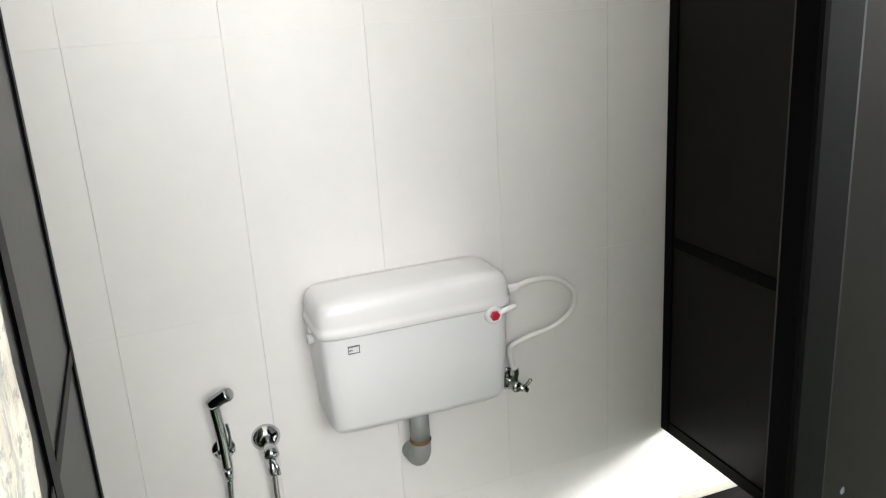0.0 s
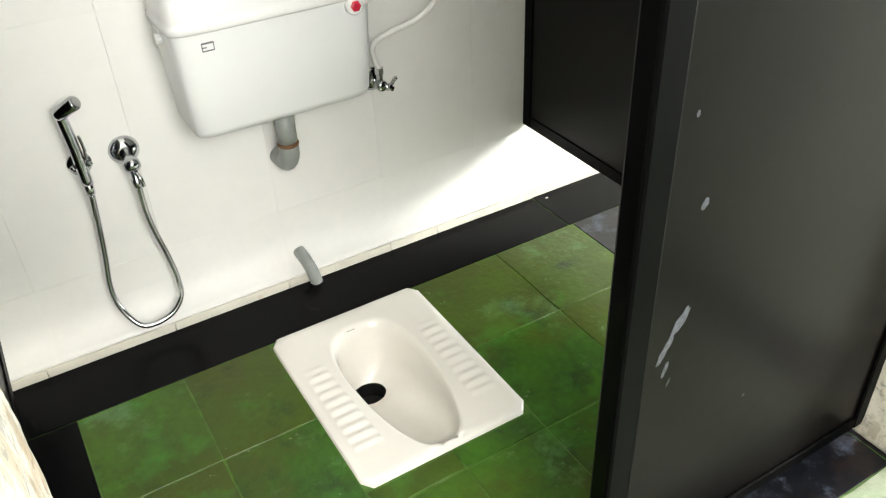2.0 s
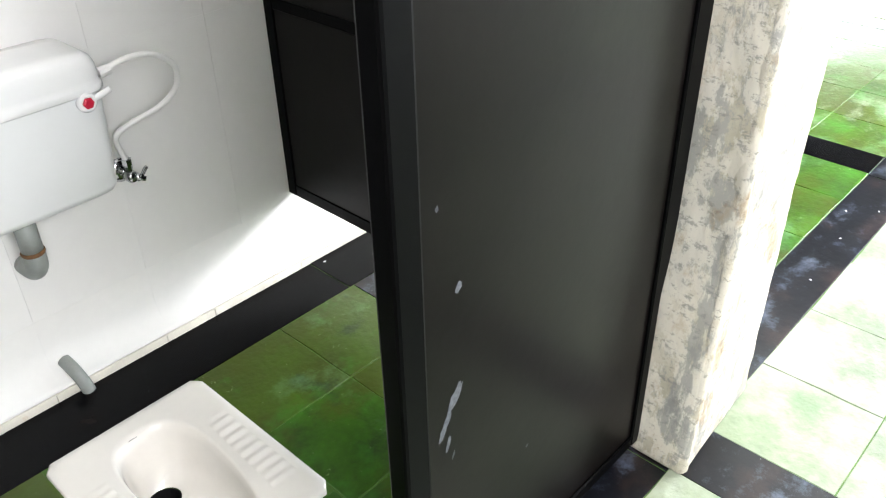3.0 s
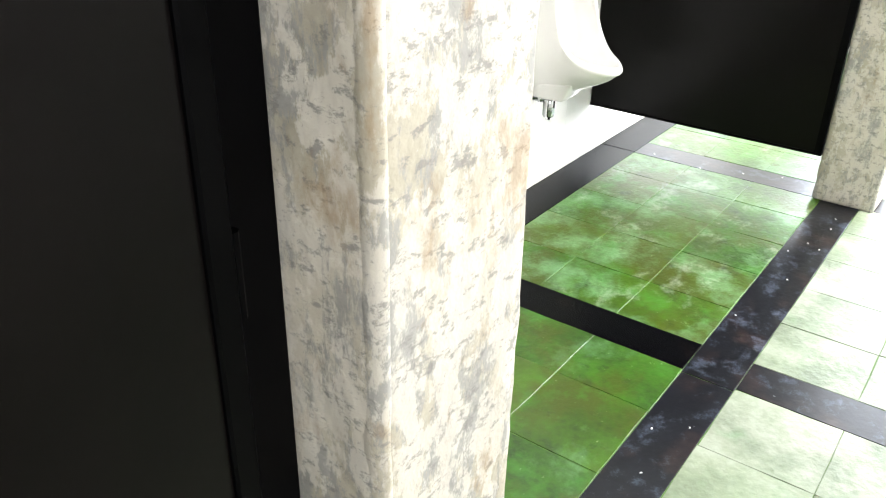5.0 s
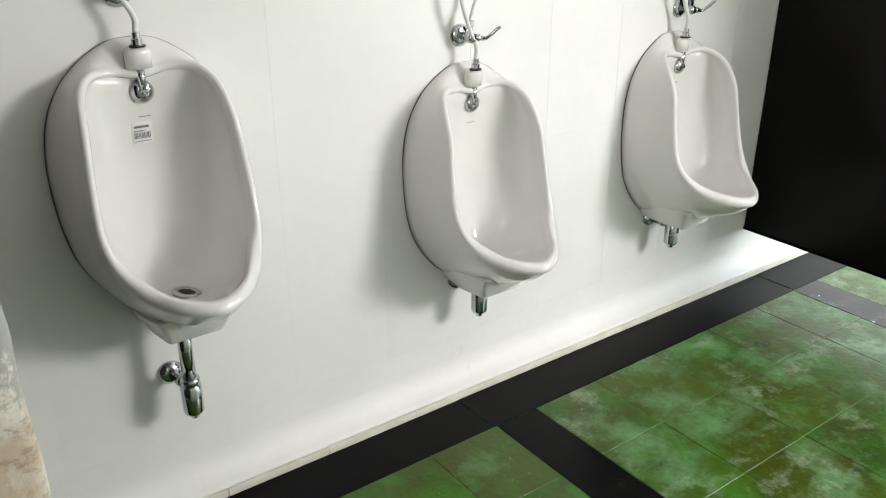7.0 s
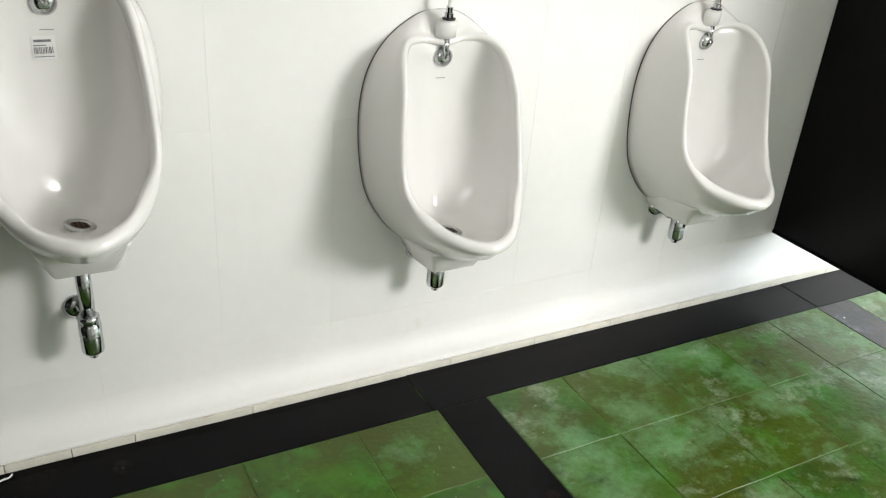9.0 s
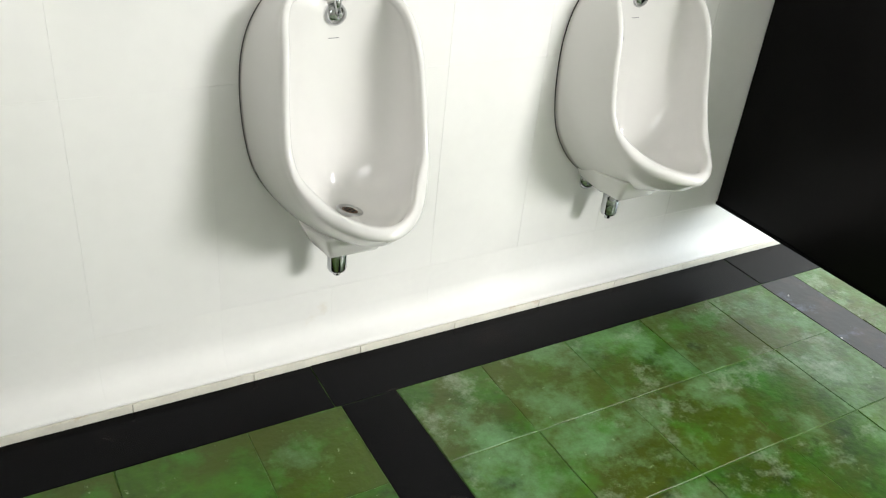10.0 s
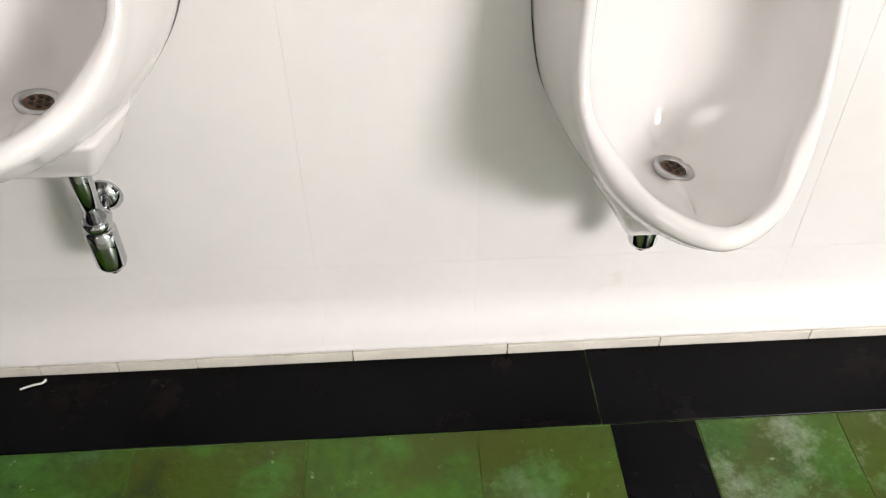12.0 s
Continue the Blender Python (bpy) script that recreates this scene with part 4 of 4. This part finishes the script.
def wall_pieces():
    """White wall tiles 0.3 by 0.6, a coved row at the foot and a narrow strip below it."""
    xs = [0.923 + 0.2985 * k for k in range(-7, 6)] + [2.80, 3.11] + [3.414 + 0.3015 * k for k in range(0, 17)]
    xs = [LEFT] + [x for x in xs if LEFT + 0.03 < x < END - 0.05] + [END]
    zs = [0.197, 0.79, 1.385, 1.98, 2.575, CEIL]
    mesh = {}
    for a, b in zip(xs, xs[1:]):
        for c, d in zip(zs, zs[1:]):
            key = (round(b - a, 3), round(d - c, 3))
            if key not in mesh:
                bm = box(-key[0] / 2 + 0.00004, key[0] / 2 - 0.00004, 0, 0.014, -key[1] / 2 + 0.00012, key[1] / 2 - 0.00012, 0.00012)
                me = bpy.data.meshes.new("wall_tile")
                finish(bm)
                bm.to_mesh(me)
                bm.free()
                me.materials.append(WHITE_TILE)
                mesh[key] = me
            ob = new("wall_tile", mesh[key])
            ob.parent = wall
            ob.matrix_basis = pose((a + b) / 2, WALL + random.uniform(-0.0003, 0.0003), (c + d) / 2, random.uniform(-0.015, 0.015), 0, random.uniform(-0.02, 0.02))
        # cove tile: down the wall and out to the floor
        bm = bmesh.new()
        prof = [(WALL, 0.1968), (WALL, 0.110), (WALL - 0.0015, 0.094), (WALL - 0.005, 0.079), (WALL - 0.011, 0.065), (WALL - 0.020, 0.052), (WALL - 0.032, 0.041), (WALL - 0.047, 0.033), (WALL - 0.060, 0.0285), (WALL - 0.060, 0.024), (WALL + 0.012, 0.024), (WALL + 0.012, 0.1968)]
        side = [[bm.verts.new((x, y, z)) for y, z in prof] for x in (a + 0.0001, b - 0.0001)]
        for i in range(len(prof)):
            f = bm.faces.new((side[0][i], side[1][i], side[1][(i + 1) % len(prof)], side[0][(i + 1) % len(prof)]))
            f.smooth = 1 <= i < 8
        for x in (a + 0.0001, b - 0.0001):
            bm.faces.new([bm.verts.new((x, y, z)) for y, z in prof])
        part("cove_tile", bm, COVE, wall)
    x = LEFT
    rnd = random.Random(4)
    while x < END:
        w = min(rnd.choice((0.305, 0.305, 0.15)), END - x)
        part("skirting_tile", box(x + 0.0008, x + w - 0.0008, -0.014, WALL, -0.004, 0.0225, 0.0008), STRIP, wall)
        x += w


wall_pieces()


def litter():
    """A bent scrap of white plastic and a few paint chips on the black stone."""
    ob = empty("plastic_scrap", (2.858, -0.042, 0.002), "bent white plastic scrap lying on the black stone", "scrap")
    part("scrap", tube([(-0.022, -0.008, 0.002), (0.0, 0.0, 0.003), (0.016, 0.004, 0.003), (0.022, 0.012, 0.004)], 0.0022, 8), HOSE_WHITE, ob, smooth=True)
    rnd = random.Random(11)
    for k in range(26):
        x, y = rnd.choice(((rnd.uniform(2.3, 2.46), rnd.uniform(-0.6, -0.02)), (rnd.uniform(4.0, 5.6), rnd.uniform(-1.2, -1.08)), (rnd.uniform(5.49, 5.65), rnd.uniform(-0.9, 0)), (rnd.uniform(2.7, 3.9), rnd.uniform(-1.2, -1.08))))
        bm = bmesh.new()
        n = 7
        ring = [bm.verts.new((rnd.uniform(0.5, 1) * 0.006 * math.cos(6.283 * i / n), rnd.uniform(0.5, 1) * 0.004 * math.sin(6.283 * i / n), 0.0)) for i in range(n)]
        top = [bm.verts.new(v.co * 0.8 + Vector((0, 0, 0.0012))) for v in ring]
        for i in range(n):
            bm.faces.new((ring[i], ring[(i + 1) % n], top[(i + 1) % n], top[i]))
        bm.faces.new(top)
        chip = obj("paint_chip", bm, PAPER, matrix=pose(x, y, 0.0006, 0, 0, rnd.uniform(0, 360)))
        tagged(chip, "tiny pale paint chip on the black stone floor", "paint chip", "paint chips")


litter()
